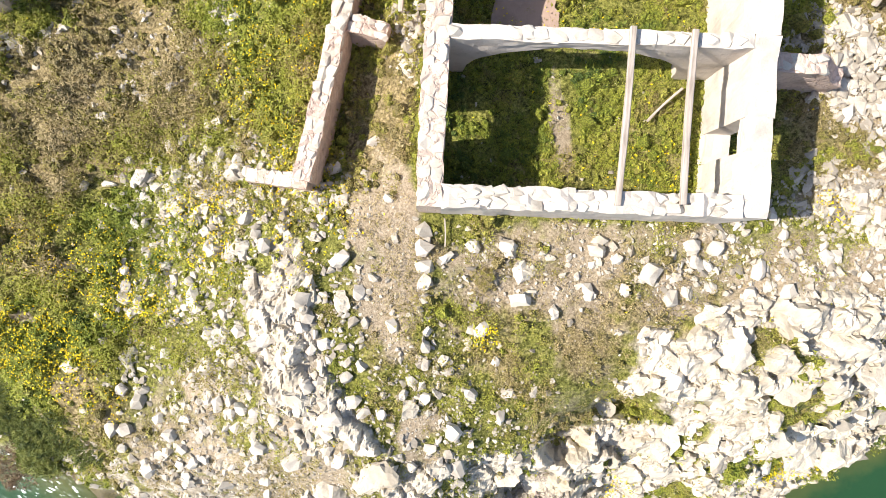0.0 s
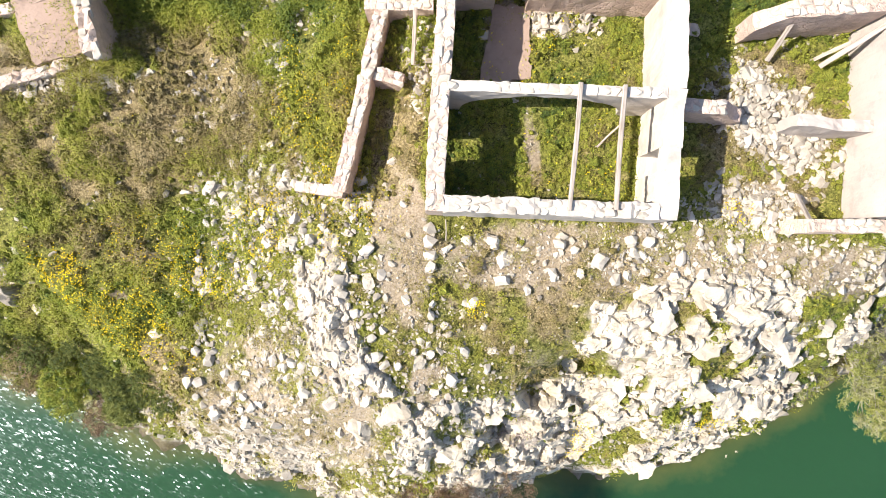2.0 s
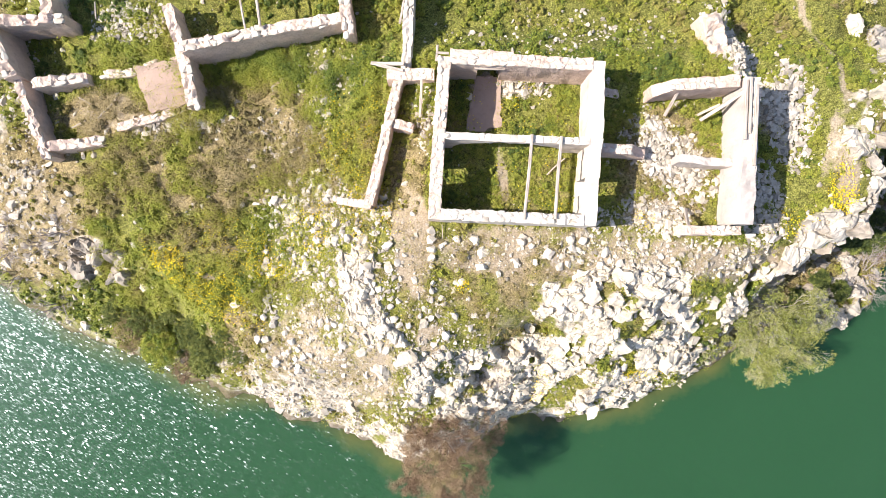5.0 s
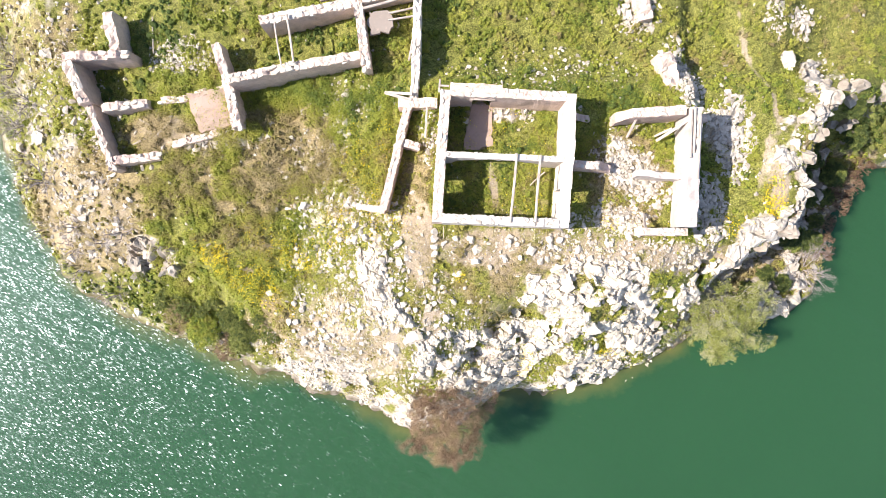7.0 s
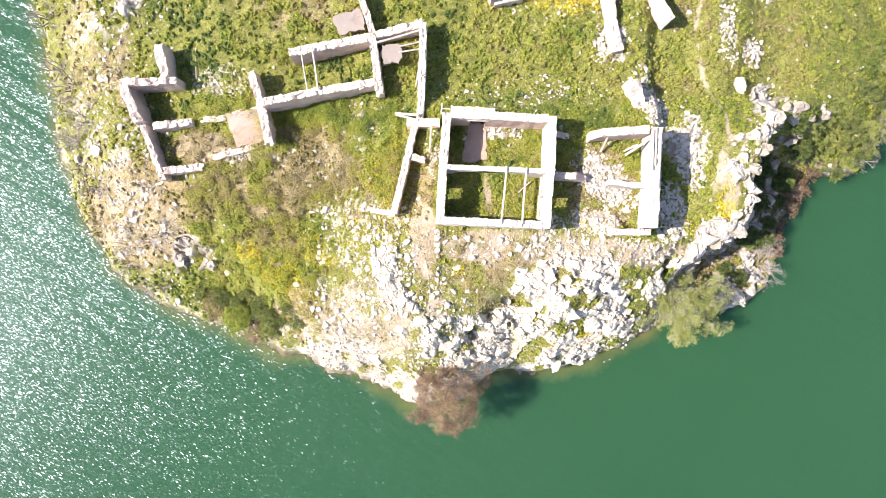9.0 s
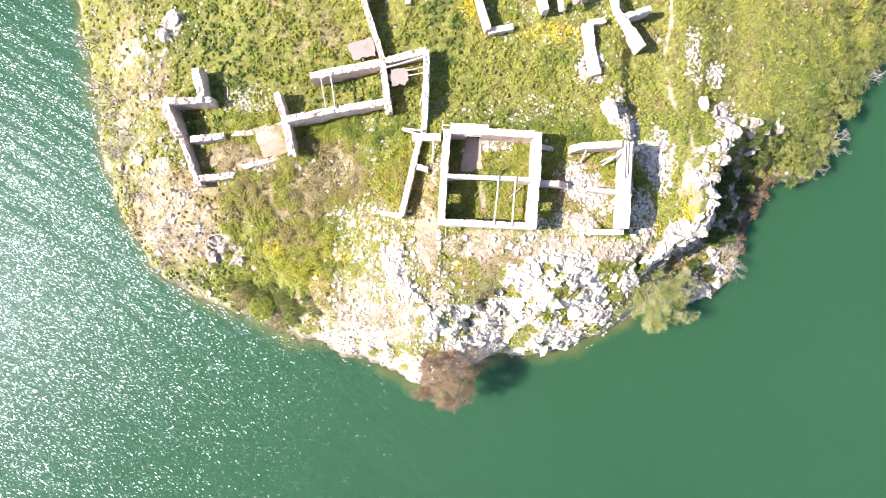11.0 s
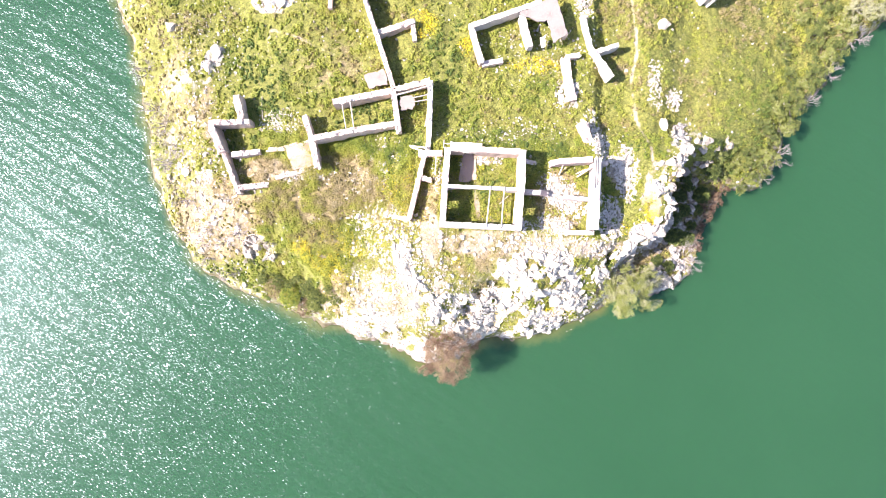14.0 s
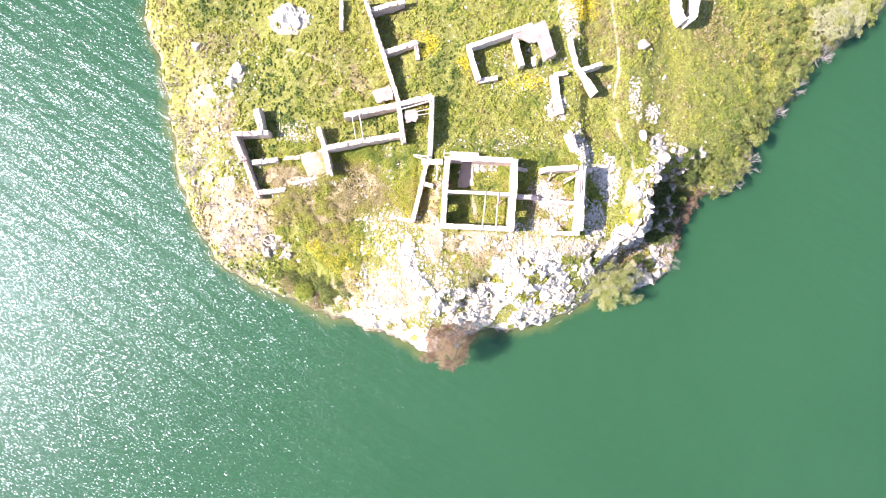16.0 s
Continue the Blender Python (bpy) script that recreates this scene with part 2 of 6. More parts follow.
def stone_mask(x, y, d=None):
    d = shore_distance(x, y) if d is None else d
    v = 0.6 * blob(x, y, -5.2, -2.8, 4.4, 5.2, -25)
    v = np.maximum(v, 0.85 * blob(x, y, -5.6, 1.0, 3.0, 2.0))
    v = np.maximum(v, 0.3 * blob(x, y, -7.5, 4, 2, 3))
    v = np.maximum(v, 0.65 * blob(x, y, -6.3, 7.0, 1.1, 2.4))
    v = np.maximum(v, 0.8 * rock_mask(x, y, d))
    v = np.maximum(v, 0.5 * (1 - smooth(d, 1.0, 4.5)) * smooth(20 - x, 0, 5) * (0.4 + 0.6 * smooth(x, -14, -8)))
    v = np.maximum(v, 0.8 * blob(x, y, -3.0, -5.5, 6, 4.5, -15))
    v = np.maximum(v, 0.6 * blob(x, y, 5, -0.4, 6.5, 1.1))
    v = np.maximum(v, 0.8 * blob(x, y, 10.6, -0.7, 4.6, 1.1))
    v = np.maximum(v, 0.9 * blob(x, y, 10.6, 3.8, 1.4, 1.3, -30))
    v = np.maximum(v, 0.8 * blob(x, y, 9.5, 0.9, 2.2, 0.9))
    v = np.maximum(v, 0.95 * blob(x, y, 15.2, 1.8, 0.9, 1.6))
    v = np.maximum(v, 0.95 * blob(x, y, 16.3, 5.8, 0.7, 1.7))
    v = np.maximum(v, 0.5 * blob(x, y, 3.5, 7.0, 1.0, 0.6))
    v = np.maximum(v, 0.4 * blob(x, y, -0.8, 5.6, 0.6, 1.6))
    v = np.maximum(v, 0.45 * blob(x, y, -5.0, 8.2, 2.6, 1.2))
    v = np.maximum(v, 0.28 * blob(x, y, 6, 9.7, 6, 1.4))
    v = np.maximum(v, 0.3 * blob(x, y, -23, 18, 4, 7))
    v = np.maximum(v, 0.3 * blob(x, y, 9, 17, 6, 3))
    v = np.maximum(v, 0.5 * blob(x, y, -15.6, 10.8, 2.2, 1.2))
    v = np.maximum(v, 0.95 * blob(x, y, 13.6, 9.3, 0.8, 1.7, 12))
    v = np.maximum(v, 0.45 * (1 - smooth(line_distance(x, y, [(19.6, 16.1), (19.3, 14.3), (19.6, 12.6)]), 0.3, 1.0)))
    v = np.maximum(v, 0.5 * blob(x, y, 21.6, 13.3, 0.9, 0.8))
    v = np.maximum(v, 0.3 * (1 - smooth(line_distance(x, y, EAST_CLIFF), 0.6, 2.6)))
    v = np.maximum(v, 0.9 * (1 - smooth(line_distance(x, y, [(12.2, 25), (12.7, 21)]), 0.3, 1.0)))
    v = np.maximum(v, 0.9 * blob(x, y, 11.2, 13.4, 1.0, 1.0))
    v = np.maximum(v, 0.45 * blob(x, y, -25.0, 8, 4.5, 12, 8) * (0.3 + 0.65 * smooth(fbm(x, y, 1.6, 21, 3), 0.42, 0.6)))
    v = np.maximum(v, 0.6 * blob(x, y, -13.2, 5.6, 2.2, 0.5, 8))
    v = np.maximum(v, 0.3 * blob(x, y, -22.4, 1.0, 4.6, 3.4, -20))
    return np.clip(v * (0.3 + 1.2 * fbm(x, y, 1.4, 12, 3)) + 0.02, 0, 1)


# ===== materials =====
def material(name, rough=0.85):
    m = bpy.data.materials.new(name)
    m.use_nodes = True
    b = m.node_tree.nodes["Principled BSDF"]
    b.inputs["Roughness"].default_value = rough
    b.inputs["Specular IOR Level"].default_value = 0.25
    return m, m.node_tree, b


def node(nt, kind, **values):
    n = nt.nodes.new("ShaderNode" + kind)
    for key, value in values.items():
        if key.startswith("in_"):
            n.inputs[key[3:].replace("_", " ")].default_value = value
    return n


def coords(nt):
    return node(nt, "TexCoord").outputs["Object"]


def noise_tex(nt, vec, size, detail=4.0, rough=0.6):
    n = node(nt, "TexNoise", in_Scale=1.0 / size, in_Detail=detail, in_Roughness=rough)
    nt.links.new(vec, n.inputs["Vector"])
    return n.outputs["Fac"]


def ramp(nt, fac, stops):
    r = nt.nodes.new("ShaderNodeValToRGB")
    el = r.color_ramp.elements
    while len(el) < len(stops):
        el.new(0.5)
    for e, (p, c) in zip(el, stops):
        e.position, e.color = p, (*c, 1)
    nt.links.new(fac, r.inputs[0])
    return r.outputs[0]


def mix(nt, fac, a, b, mode='MIX'):
    n = nt.nodes.new("ShaderNodeMix")
    n.data_type, n.blend_type = 'RGBA', mode
    for sock, v in ((n.inputs[0], fac), (n.inputs[6], a), (n.inputs[7], b)):
        if isinstance(v, bpy.types.NodeSocket):
            nt.links.new(v, sock)
        else:
            sock.default_value = v if not isinstance(v, tuple) else (*v, 1)
    return n.outputs[2]


def math_node(nt, op, a, b=0.5, clamp=False):
    n = nt.nodes.new("ShaderNodeMath")
    n.operation, n.use_clamp = op, clamp
    for sock, v in ((n.inputs[0], a), (n.inputs[1], b)):
        if isinstance(v, bpy.types.NodeSocket):
            nt.links.new(v, sock)
        else:
            sock.default_value = v
    return n.outputs[0]


def bump(nt, b, fac, strength, distance):
    n = node(nt, "Bump", in_Strength=strength, in_Distance=distance)
    nt.links.new(fac, n.inputs["Height"])
    nt.links.new(n.outputs[0], b.inputs["Normal"])


def attribute(nt, name):
    n = node(nt, "Attribute")
    n.attribute_name = name
    return n


def stone_material(name, lo, mid, hi, size=0.5, relief=0.03, per_object=True):
    m, nt, b = material(name, 0.9)
    v = node(nt, "NewGeometry").outputs["Position"]
    c = ramp(nt, noise_tex(nt, v, size, 6, 0.65), [(0.3, lo), (0.5, mid), (0.72, hi)])
    grey = noise_tex(nt, v, size * 0.25, 4, 0.7)
    c = mix(nt, ramp(nt, grey, [(0.54, (0, 0, 0)), (0.72, (0.4, 0.4, 0.4))]), c, tuple(0.7 * q for q in lo))
    if per_object:
        r = node(nt, "ObjectInfo").outputs["Random"]
    else:
        r = node(nt, "NewGeometry").outputs["Random Per Island"]
    c = mix(nt, 1.0, c, ramp(nt, r, [(0.0, (0.82, 0.80, 0.77) if per_object else (0.52, 0.50, 0.47)), (0.4, (0.95, 0.93, 0.90)), (1.0, (1.1, 1.08, 1.05))]), 'MULTIPLY')
    nt.links.new(c, b.inputs["Base Color"])
    # shade of small pits, darkened in the colour only; the bump is separate
    pit_shade = noise_tex(nt, v, size * 0.14, 4, 0.6)
    c = mix(nt, ramp(nt, pit_shade, [(0.3, (0.45, 0.45, 0.45)), (0.4, (0, 0, 0))]), c, tuple(0.5 * q for q in lo))
    nt.links.new(c, b.inputs["Base Color"])
    bump(nt, b, noise_tex(nt, v, size * 0.35, 7, 0.62), 1.0, relief)
    return m


LIMESTONE = stone_material("limestone", (0.38, 0.335, 0.275), (0.51, 0.465, 0.395), (0.58, 0.54, 0.475), 0.6, 0.045)
CLIFF_ROCK = stone_material("cliff_limestone", (0.24, 0.215, 0.19), (0.37, 0.345, 0.315), (0.50, 0.475, 0.44), 0.6, 0.05)
RUBBLE = stone_material("limestone_rubble", (0.34, 0.305, 0.26), (0.46, 0.425, 0.375), (0.55, 0.515, 0.465), 0.3, 0.015, False)
GREY_ROCK = stone_material("grey_limestone", (0.18, 0.155, 0.13), (0.31, 0.275, 0.235), (0.44, 0.40, 0.35), 0.6, 0.05)
WALL_STONE = stone_material("wall_stone", (0.40, 0.36, 0.315), (0.53, 0.495, 0.445), (0.61, 0.58, 0.53), 0.35, 0.012)


def masonry_material(name, tint, joint, size):
    m, nt, b = material(name, 0.9)
    v = coords(nt)
    vor = node(nt, "TexVoronoi", in_Scale=1.0 / size)
    vor.feature = 'DISTANCE_TO_EDGE'
    warp = mix(nt, 0.3, v, noise_tex(nt, v, 0.2, 4))
    nt.links.new(warp, vor.inputs["Vector"])
    edge = vor.outputs["Distance"]
    c = ramp(nt, noise_tex(nt, v, 0.6, 5, 0.65), [(0.3, tuple(0.72 * q for q in tint)), (0.55, tint), (0.75, tuple(1.1 * q for q in tint))])
    c = mix(nt, ramp(nt, edge, [(0.0, (0.4, 0.4, 0.4)), (0.045, (0, 0, 0))]), c, joint)
    nt.links.new(c, b.inputs["Base Color"])
    h = math_node(nt, 'ADD', math_node(nt, 'MULTIPLY', ramp(nt, edge, [(0.0, (0, 0, 0)), (0.14, (1, 1, 1))]), 0.7), math_node(nt, 'MULTIPLY', noise_tex(nt, v, 0.06, 4), 0.4))
    bump(nt, b, h, 0.8, 0.04)
    return m


MASONRY = masonry_material("rubble_masonry", (0.60, 0.475, 0.40), (0.36, 0.275, 0.225), 0.2)
PINK_MASONRY = masonry_material("earth_mortar_masonry", (0.57, 0.435, 0.37), (0.34, 0.26, 0.215), 0.19)


def plaster_material(name, tint):
    m, nt, b = material(name, 0.9)
    v = coords(nt)
    c = ramp(nt, noise_tex(nt, v, 0.9, 6, 0.65), [(0.28, tuple(0.7 * q for q in tint)), (0.5, tint), (0.8, tuple(min(0.85, 1.08 * q) for q in tint))])
    c = mix(nt, ramp(nt, noise_tex(nt, v, 0.16, 5, 0.7), [(0.56, (0, 0, 0)), (0.7, (0.5, 0.5, 0.5))]), c, (0.40, 0.32, 0.27))
    nt.links.new(c, b.inputs["Base Color"])
    bump(nt, b, noise_tex(nt, v, 0.1, 5, 0.65), 0.6, 0.02)
    return m


PLASTER = plaster_material("old_white_plaster", (0.54, 0.485, 0.435))
MUD = plaster_material("mud_plaster", (0.36, 0.265, 0.215))


def wood_material():
    m, nt, b = material("weathered_wood", 0.8)
    mp = node(nt, "Mapping", in_Scale=(1.2, 18, 18))
    nt.links.new(coords(nt), mp.inputs[0])
    c = ramp(nt, noise_tex(nt, mp.outputs[0], 1.0, 5, 0.65), [(0.3, (0.22, 0.18, 0.15)), (0.55, (0.40, 0.35, 0.31)), (0.75, (0.52, 0.47, 0.43))])
    nt.links.new(c, b.inputs["Base Color"])
    bump(nt, b, noise_tex(nt, mp.outputs[0], 1.0, 5), 0.6, 0.01)
    return m


WOOD = wood_material()
WORN_PLASTER = plaster_material("worn_plaster", (0.24, 0.205, 0.18))
EARTH_PLASTER = plaster_material("earthy_plaster", (0.43, 0.385, 0.36))


def ground_material():
    m, nt, b = material("ground", 0.95)
    v = coords(nt)
    cover = attribute(nt, "cover")
    sep = node(nt, "SeparateColor")
    nt.links.new(cover.outputs["Color"], sep.inputs[0])
    rock, bare, dry = sep.outputs[0], sep.outputs[1], sep.outputs[2]
    fine, mid = noise_tex(nt, v, 0.07, 5, 0.75), noise_tex(nt, v, 0.5, 6, 0.65)
    green = ramp(nt, fine, [(0.34, (0.04, 0.046, 0.01)), (0.5, (0.155, 0.16, 0.034)), (0.66, (0.31, 0.30, 0.10))])
    straw = ramp(nt, fine, [(0.34, (0.07, 0.05, 0.024)), (0.5, (0.24, 0.19, 0.095)), (0.66, (0.42, 0.345, 0.21))])
    soil = ramp(nt, fine, [(0.32, (0.17, 0.13, 0.09)), (0.5, (0.33, 0.27, 0.195)), (0.68, (0.47, 0.41, 0.325))])
    stone = ramp(nt, noise_tex(nt, v, 0.35, 6, 0.7), [(0.32, (0.15, 0.12, 0.085)), (0.5, (0.42, 0.37, 0.30)), (0.68, (0.64, 0.60, 0.54))])

    def edge(fac, k):
        return ramp(nt, math_node(nt, 'ADD', fac, math_node(nt, 'MULTIPLY', math_node(nt, 'SUBTRACT', mid, 0.5), k)), [(0.35, (0, 0, 0)), (0.6, (1, 1, 1))])
    c = mix(nt, edge(dry, 0.8), green, straw)
    patch = ramp(nt, noise_tex(nt, v, 0.28, 4, 0.7), [(0.36, (0.5, 0.5, 0.45)), (0.52, (1, 1, 1)), (0.68, (1.3, 1.27, 1.2))])
    c = mix(nt, 1.0, c, patch, 'MULTIPLY')
    c = mix(nt, edge(bare, 0.9), c, soil)
    c = mix(nt, edge(rock, 0.9), c, stone)
    c = mix(nt, math_node(nt, 'MULTIPLY', cover.outputs["Alpha"], 0.75), c, (0.09, 0.07, 0.045))
    nt.links.new(c, b.inputs["Base Color"])
    bump(nt, b, fine, 0.8, 0.06)
    return m


GROUND = ground_material()


def leaf_material(name, stops, rough=0.6):
    m, nt, b = material(name, rough)
    tone = attribute(nt, "tone").outputs["Fac"]
    r = node(nt, "NewGeometry").outputs["Random Per Island"]
    t = math_node(nt, 'ADD', tone, math_node(nt, 'MULTIPLY', math_node(nt, 'SUBTRACT', r, 0.5), 0.2), True)
    c = ramp(nt, t, stops)
    nt.links.new(c, b.inputs["Base Color"])
    thin = nt.nodes.new("ShaderNodeBsdfTranslucent")
    nt.links.new(c, thin.inputs[0])
    both = node(nt, "MixShader", in_Fac=0.25)
    nt.links.new(b.outputs[0], both.inputs[1])
    nt.links.new(thin.outputs[0], both.inputs[2])
    nt.links.new(both.outputs[0], nt.nodes["Material Output"].inputs[0])
    return m


HERB_TONES = [(0.0, (0.08, 0.13, 0.03)), (0.22, (0.21, 0.255, 0.036)), (0.5, (0.36, 0.37, 0.058)), (0.62, (0.34, 0.315, 0.08)), (0.76, (0.26, 0.21, 0.08)), (1.0, (0.46, 0.375, 0.21))]
HERB = leaf_material("meadow_leaf", HERB_TONES)
NEEDLE = leaf_material("tree_leaf", [(0.0, (0.05, 0.075, 0.02)), (0.5, (0.20, 0.225, 0.055)), (0.75, (0.29, 0.30, 0.085)), (1.0, (0.36, 0.35, 0.21))])
RUST = leaf_material("rust_leaf", [(0.0, (0.07, 0.04, 0.026)), (0.5, (0.22, 0.145, 0.09)), (0.8, (0.33, 0.235, 0.15)), (1.0, (0.25, 0.22, 0.07))])
PETAL = leaf_material("yellow_petal", [(0.0, (0.74, 0.50, 0.008)), (0.5, (0.80, 0.62, 0.012)), (1.0, (0.82, 0.70, 0.03))])


def cushion_material():
    """Dense small leaves seen as one rough surface."""
    m, nt, b = material("leaf_cushion", 0.75)
    v = coords(nt)
    t = math_node(nt, 'ADD', attribute(nt, "tone").outputs["Fac"], math_node(nt, 'MULTIPLY', math_node(nt, 'SUBTRACT', noise_tex(nt, v, 0.05, 3, 0.7), 0.5), 0.55), True)
    c = ramp(nt, t, HERB_TONES)
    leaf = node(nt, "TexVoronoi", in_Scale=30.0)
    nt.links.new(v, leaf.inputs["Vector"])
    # shade in the gaps between leaves, put into the colour as dark cell edges
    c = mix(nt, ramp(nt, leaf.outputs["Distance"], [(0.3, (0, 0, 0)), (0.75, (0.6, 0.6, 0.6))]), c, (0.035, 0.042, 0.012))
    nt.links.new(c, b.inputs["Base Color"])
    bump(nt, b, math_node(nt, 'MULTIPLY', leaf.outputs["Distance"], -1.0), 1.0, 0.06)
    return m


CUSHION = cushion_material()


def bark_material(name, lo, hi):
    m, nt, b = material(name, 0.9)
    c = ramp(nt, noise_tex(nt, coords(nt), 0.08, 5), [(0.3, lo), (0.7, hi)])
    nt.links.new(c, b.inputs["Base Color"])
    return m


BARK = bark_material("bark", (0.10, 0.075, 0.055), (0.24, 0.20, 0.16))
RUST_TWIG = bark_material("rust_twig", (0.19, 0.125, 0.095), (0.34, 0.24, 0.185))
TREE_TWIG = bark_material("pale_twig", (0.34, 0.31, 0.28), (0.52, 0.48, 0.44))
PALE_TWIG = bark_material("grey_twig", (0.25, 0.215, 0.205), (0.40, 0.35, 0.34))


def water_material():
    m, nt, b = material("lake_water")
    nt.nodes.remove(b)
    v = coords(nt)
    shallow = attribute(nt, "shallow").outputs["Fac"]
    deep = ramp(nt, noise_tex(nt, v, 30, 3), [(0.3, (0.0150, 0.0540, 0.0215)), (0.7, (0.0178, 0.0600, 0.0250))])
    s = math_node(nt, 'ADD', shallow, math_node(nt, 'MULTIPLY', math_node(nt, 'SUBTRACT', noise_tex(nt, v, 1.6, 4), 0.5), 0.8))
    c = mix(nt, ramp(nt, s, [(0.25, (0, 0, 0)), (1.0, (0.7, 0.7, 0.7))]), deep, (0.15, 0.145, 0.04))
    # murky water: light spreads sideways before it comes back out
    body = node(nt, "SubsurfaceScattering", in_Scale=2.0, in_Radius=(0.7, 0.9, 0.8))
    body.falloff = 'BURLEY'
    nt.links.new(c, body.inputs["Color"])

    def along(angle, squeeze):
        turn = node(nt, "Mapping", in_Rotation=(0, 0, radians(angle)))
        nt.links.new(v, turn.inputs[0])
        mp = node(nt, "Mapping", in_Scale=(squeeze, 1.0, 1.0))
        nt.links.new(turn.outputs[0], mp.inputs[0])
        return mp.outputs[0]
    # swell and chop with crests that run the same way
    h = math_node(nt, 'MULTIPLY', noise_tex(nt, along(33, 0.2), 1.7, 1.5), 0.34)
    h = math_node(nt, 'ADD', h, math_node(nt, 'MULTIPLY', noise_tex(nt, along(25, 0.35), 0.5, 2.0), 0.085))
    bp = node(nt, "Bump", in_Strength=1.0, in_Distance=1.0)
    nt.links.new(h, bp.inputs["Height"])
    # small ripples: facets that each lean their own way
    warp = nt.nodes.new("ShaderNodeVectorMath")
    warp.operation = 'MULTIPLY_ADD'
    wob = node(nt, "TexNoise", in_Scale=2.2, in_Detail=2.0)
    nt.links.new(v, wob.inputs["Vector"])
    nt.links.new(wob.outputs["Color"], warp.inputs[0])
    warp.inputs[1].default_value = (0.16, 0.16, 0.0)
    nt.links.new(along(30, 0.42), warp.inputs[2])
    cells = node(nt, "TexVoronoi", in_Scale=1 / 0.068)
    nt.links.new(warp.outputs[0], cells.inputs["Vector"])
    fine = node(nt, "TexWhiteNoise")
    nt.links.new(cells.outputs["Color"], fine.inputs["Vector"])
    lean = nt.nodes.new("ShaderNodeVectorMath")
    lean.operation = 'ADD'
    nt.links.new(cells.outputs["Color"], lean.inputs[0])
    nt.links.new(fine.outputs["Color"], lean.inputs[1])
    spread = nt.nodes.new("ShaderNodeVectorMath")
    spread.operation = 'MULTIPLY_ADD'
    nt.links.new(lean.outputs[0], spread.inputs[0])
    spread.inputs[1].default_value, spread.inputs[2].default_value = (0.29, 0.29, 0.0), (-0.29, -0.29, 0.0)
    tilt = nt.nodes.new("ShaderNodeVectorMath")
    tilt.operation = 'ADD'
    nt.links.new(bp.outputs[0], tilt.inputs[0])
    nt.links.new(spread.outputs[0], tilt.inputs[1])
    unit = nt.nodes.new("ShaderNodeVectorMath")
    unit.operation = 'NORMALIZE'
    nt.links.new(tilt.outputs[0], unit.inputs[0])
    tint = (0.74, 0.88, 1.0, 1.0)
    sharp, broad = node(nt, "BsdfGlossy", in_Roughness=0.25, in_Color=tint), node(nt, "BsdfGlossy", in_Roughness=0.42, in_Color=tint)
    nt.links.new(unit.outputs[0], sharp.inputs["Normal"])
    gloss = node(nt, "MixShader", in_Fac=0.24)
    nt.links.new(sharp.outputs[0], gloss.inputs[1])
    nt.links.new(broad.outputs[0], gloss.inputs[2])
    fres = node(nt, "Fresnel", in_IOR=1.34)
    both = nt.nodes.new("ShaderNodeMixShader")
    nt.links.new(fres.outputs[0], both.inputs[0])
    nt.links.new(body.outputs[0], both.inputs[1])
    nt.links.new(gloss.outputs[0], both.inputs[2])
    nt.links.new(both.outputs[0], nt.nodes["Material Output"].inputs[0])
    return m


LAKE = water_material()


# ===== builders =====
def mesh_object(name, verts, faces, mat, parent=None, smooth_shade=False):
    me = bpy.data.meshes.new(name)
    me.from_pydata(verts, [], faces)
    me.materials.append(mat)
    if smooth_shade:
        me.polygons.foreach_set("use_smooth", [True] * len(me.polygons))
    me.update()
    ob = new(name, me)
    ob.parent = parent
    return ob


def triangles_object(name, tri, mat, tone=None):
    """One mesh of loose triangles; tri has the shape (n, 3, 3)."""
    n = len(tri)
    me = bpy.data.meshes.new(name)
    me.vertices.add(3 * n)
    me.vertices.foreach_set("co", np.ascontiguousarray(tri, np.float32).ravel())
    me.loops.add(3 * n)
    me.loops.foreach_set("vertex_index", np.arange(3 * n, dtype=np.int32))
    me.polygons.add(n)
    me.polygons.foreach_set("loop_start", np.arange(0, 3 * n, 3, dtype=np.int32))
    me.update(calc_edges=True)
    me.materials.append(mat)
    if tone is not None:
        a = me.attributes.new("tone", 'FLOAT', 'POINT')
        a.data.foreach_set("value", np.repeat(tone, 3).astype(np.float32))
    return new(name, me)


def sphere_data(level):
    bm = bmesh.new()
    bmesh.ops.create_icosphere(bm, subdivisions=level, radius=1.0)
    v = np.array([p.co[:] for p in bm.verts])
    f = [tuple(q.index for q in face.verts) for face in bm.faces]
    bm.free()
    return v, f


SPHERES = {k: sphere_data(k) for k in (1, 2, 3, 4)}
SPHERES[1] = (np.array([(a, b, c) for a in (-0.85, 0.85) for b in (-0.85, 0.85) for c in (-0.85, 0.85)]),
              [(0, 1, 3), (0, 3, 2), (4, 6, 7), (4, 7, 5), (0, 4, 5), (0, 5, 1), (2, 3, 7), (2, 7, 6), (0, 2, 6), (0, 6, 4), (1, 5, 7), (1, 7, 3)])
SPHERES[0] = (np.array([(1, 0, 0), (-1, 0, 0), (0, 1, 0), (0, -1, 0), (0, 0, 1), (0, 0, -1.0)]),
              [(0, 2, 4), (2, 1, 4), (1, 3, 4), (3, 0, 4), (2, 0, 5), (1, 2, 5), (3, 1, 5), (0, 3, 5)])


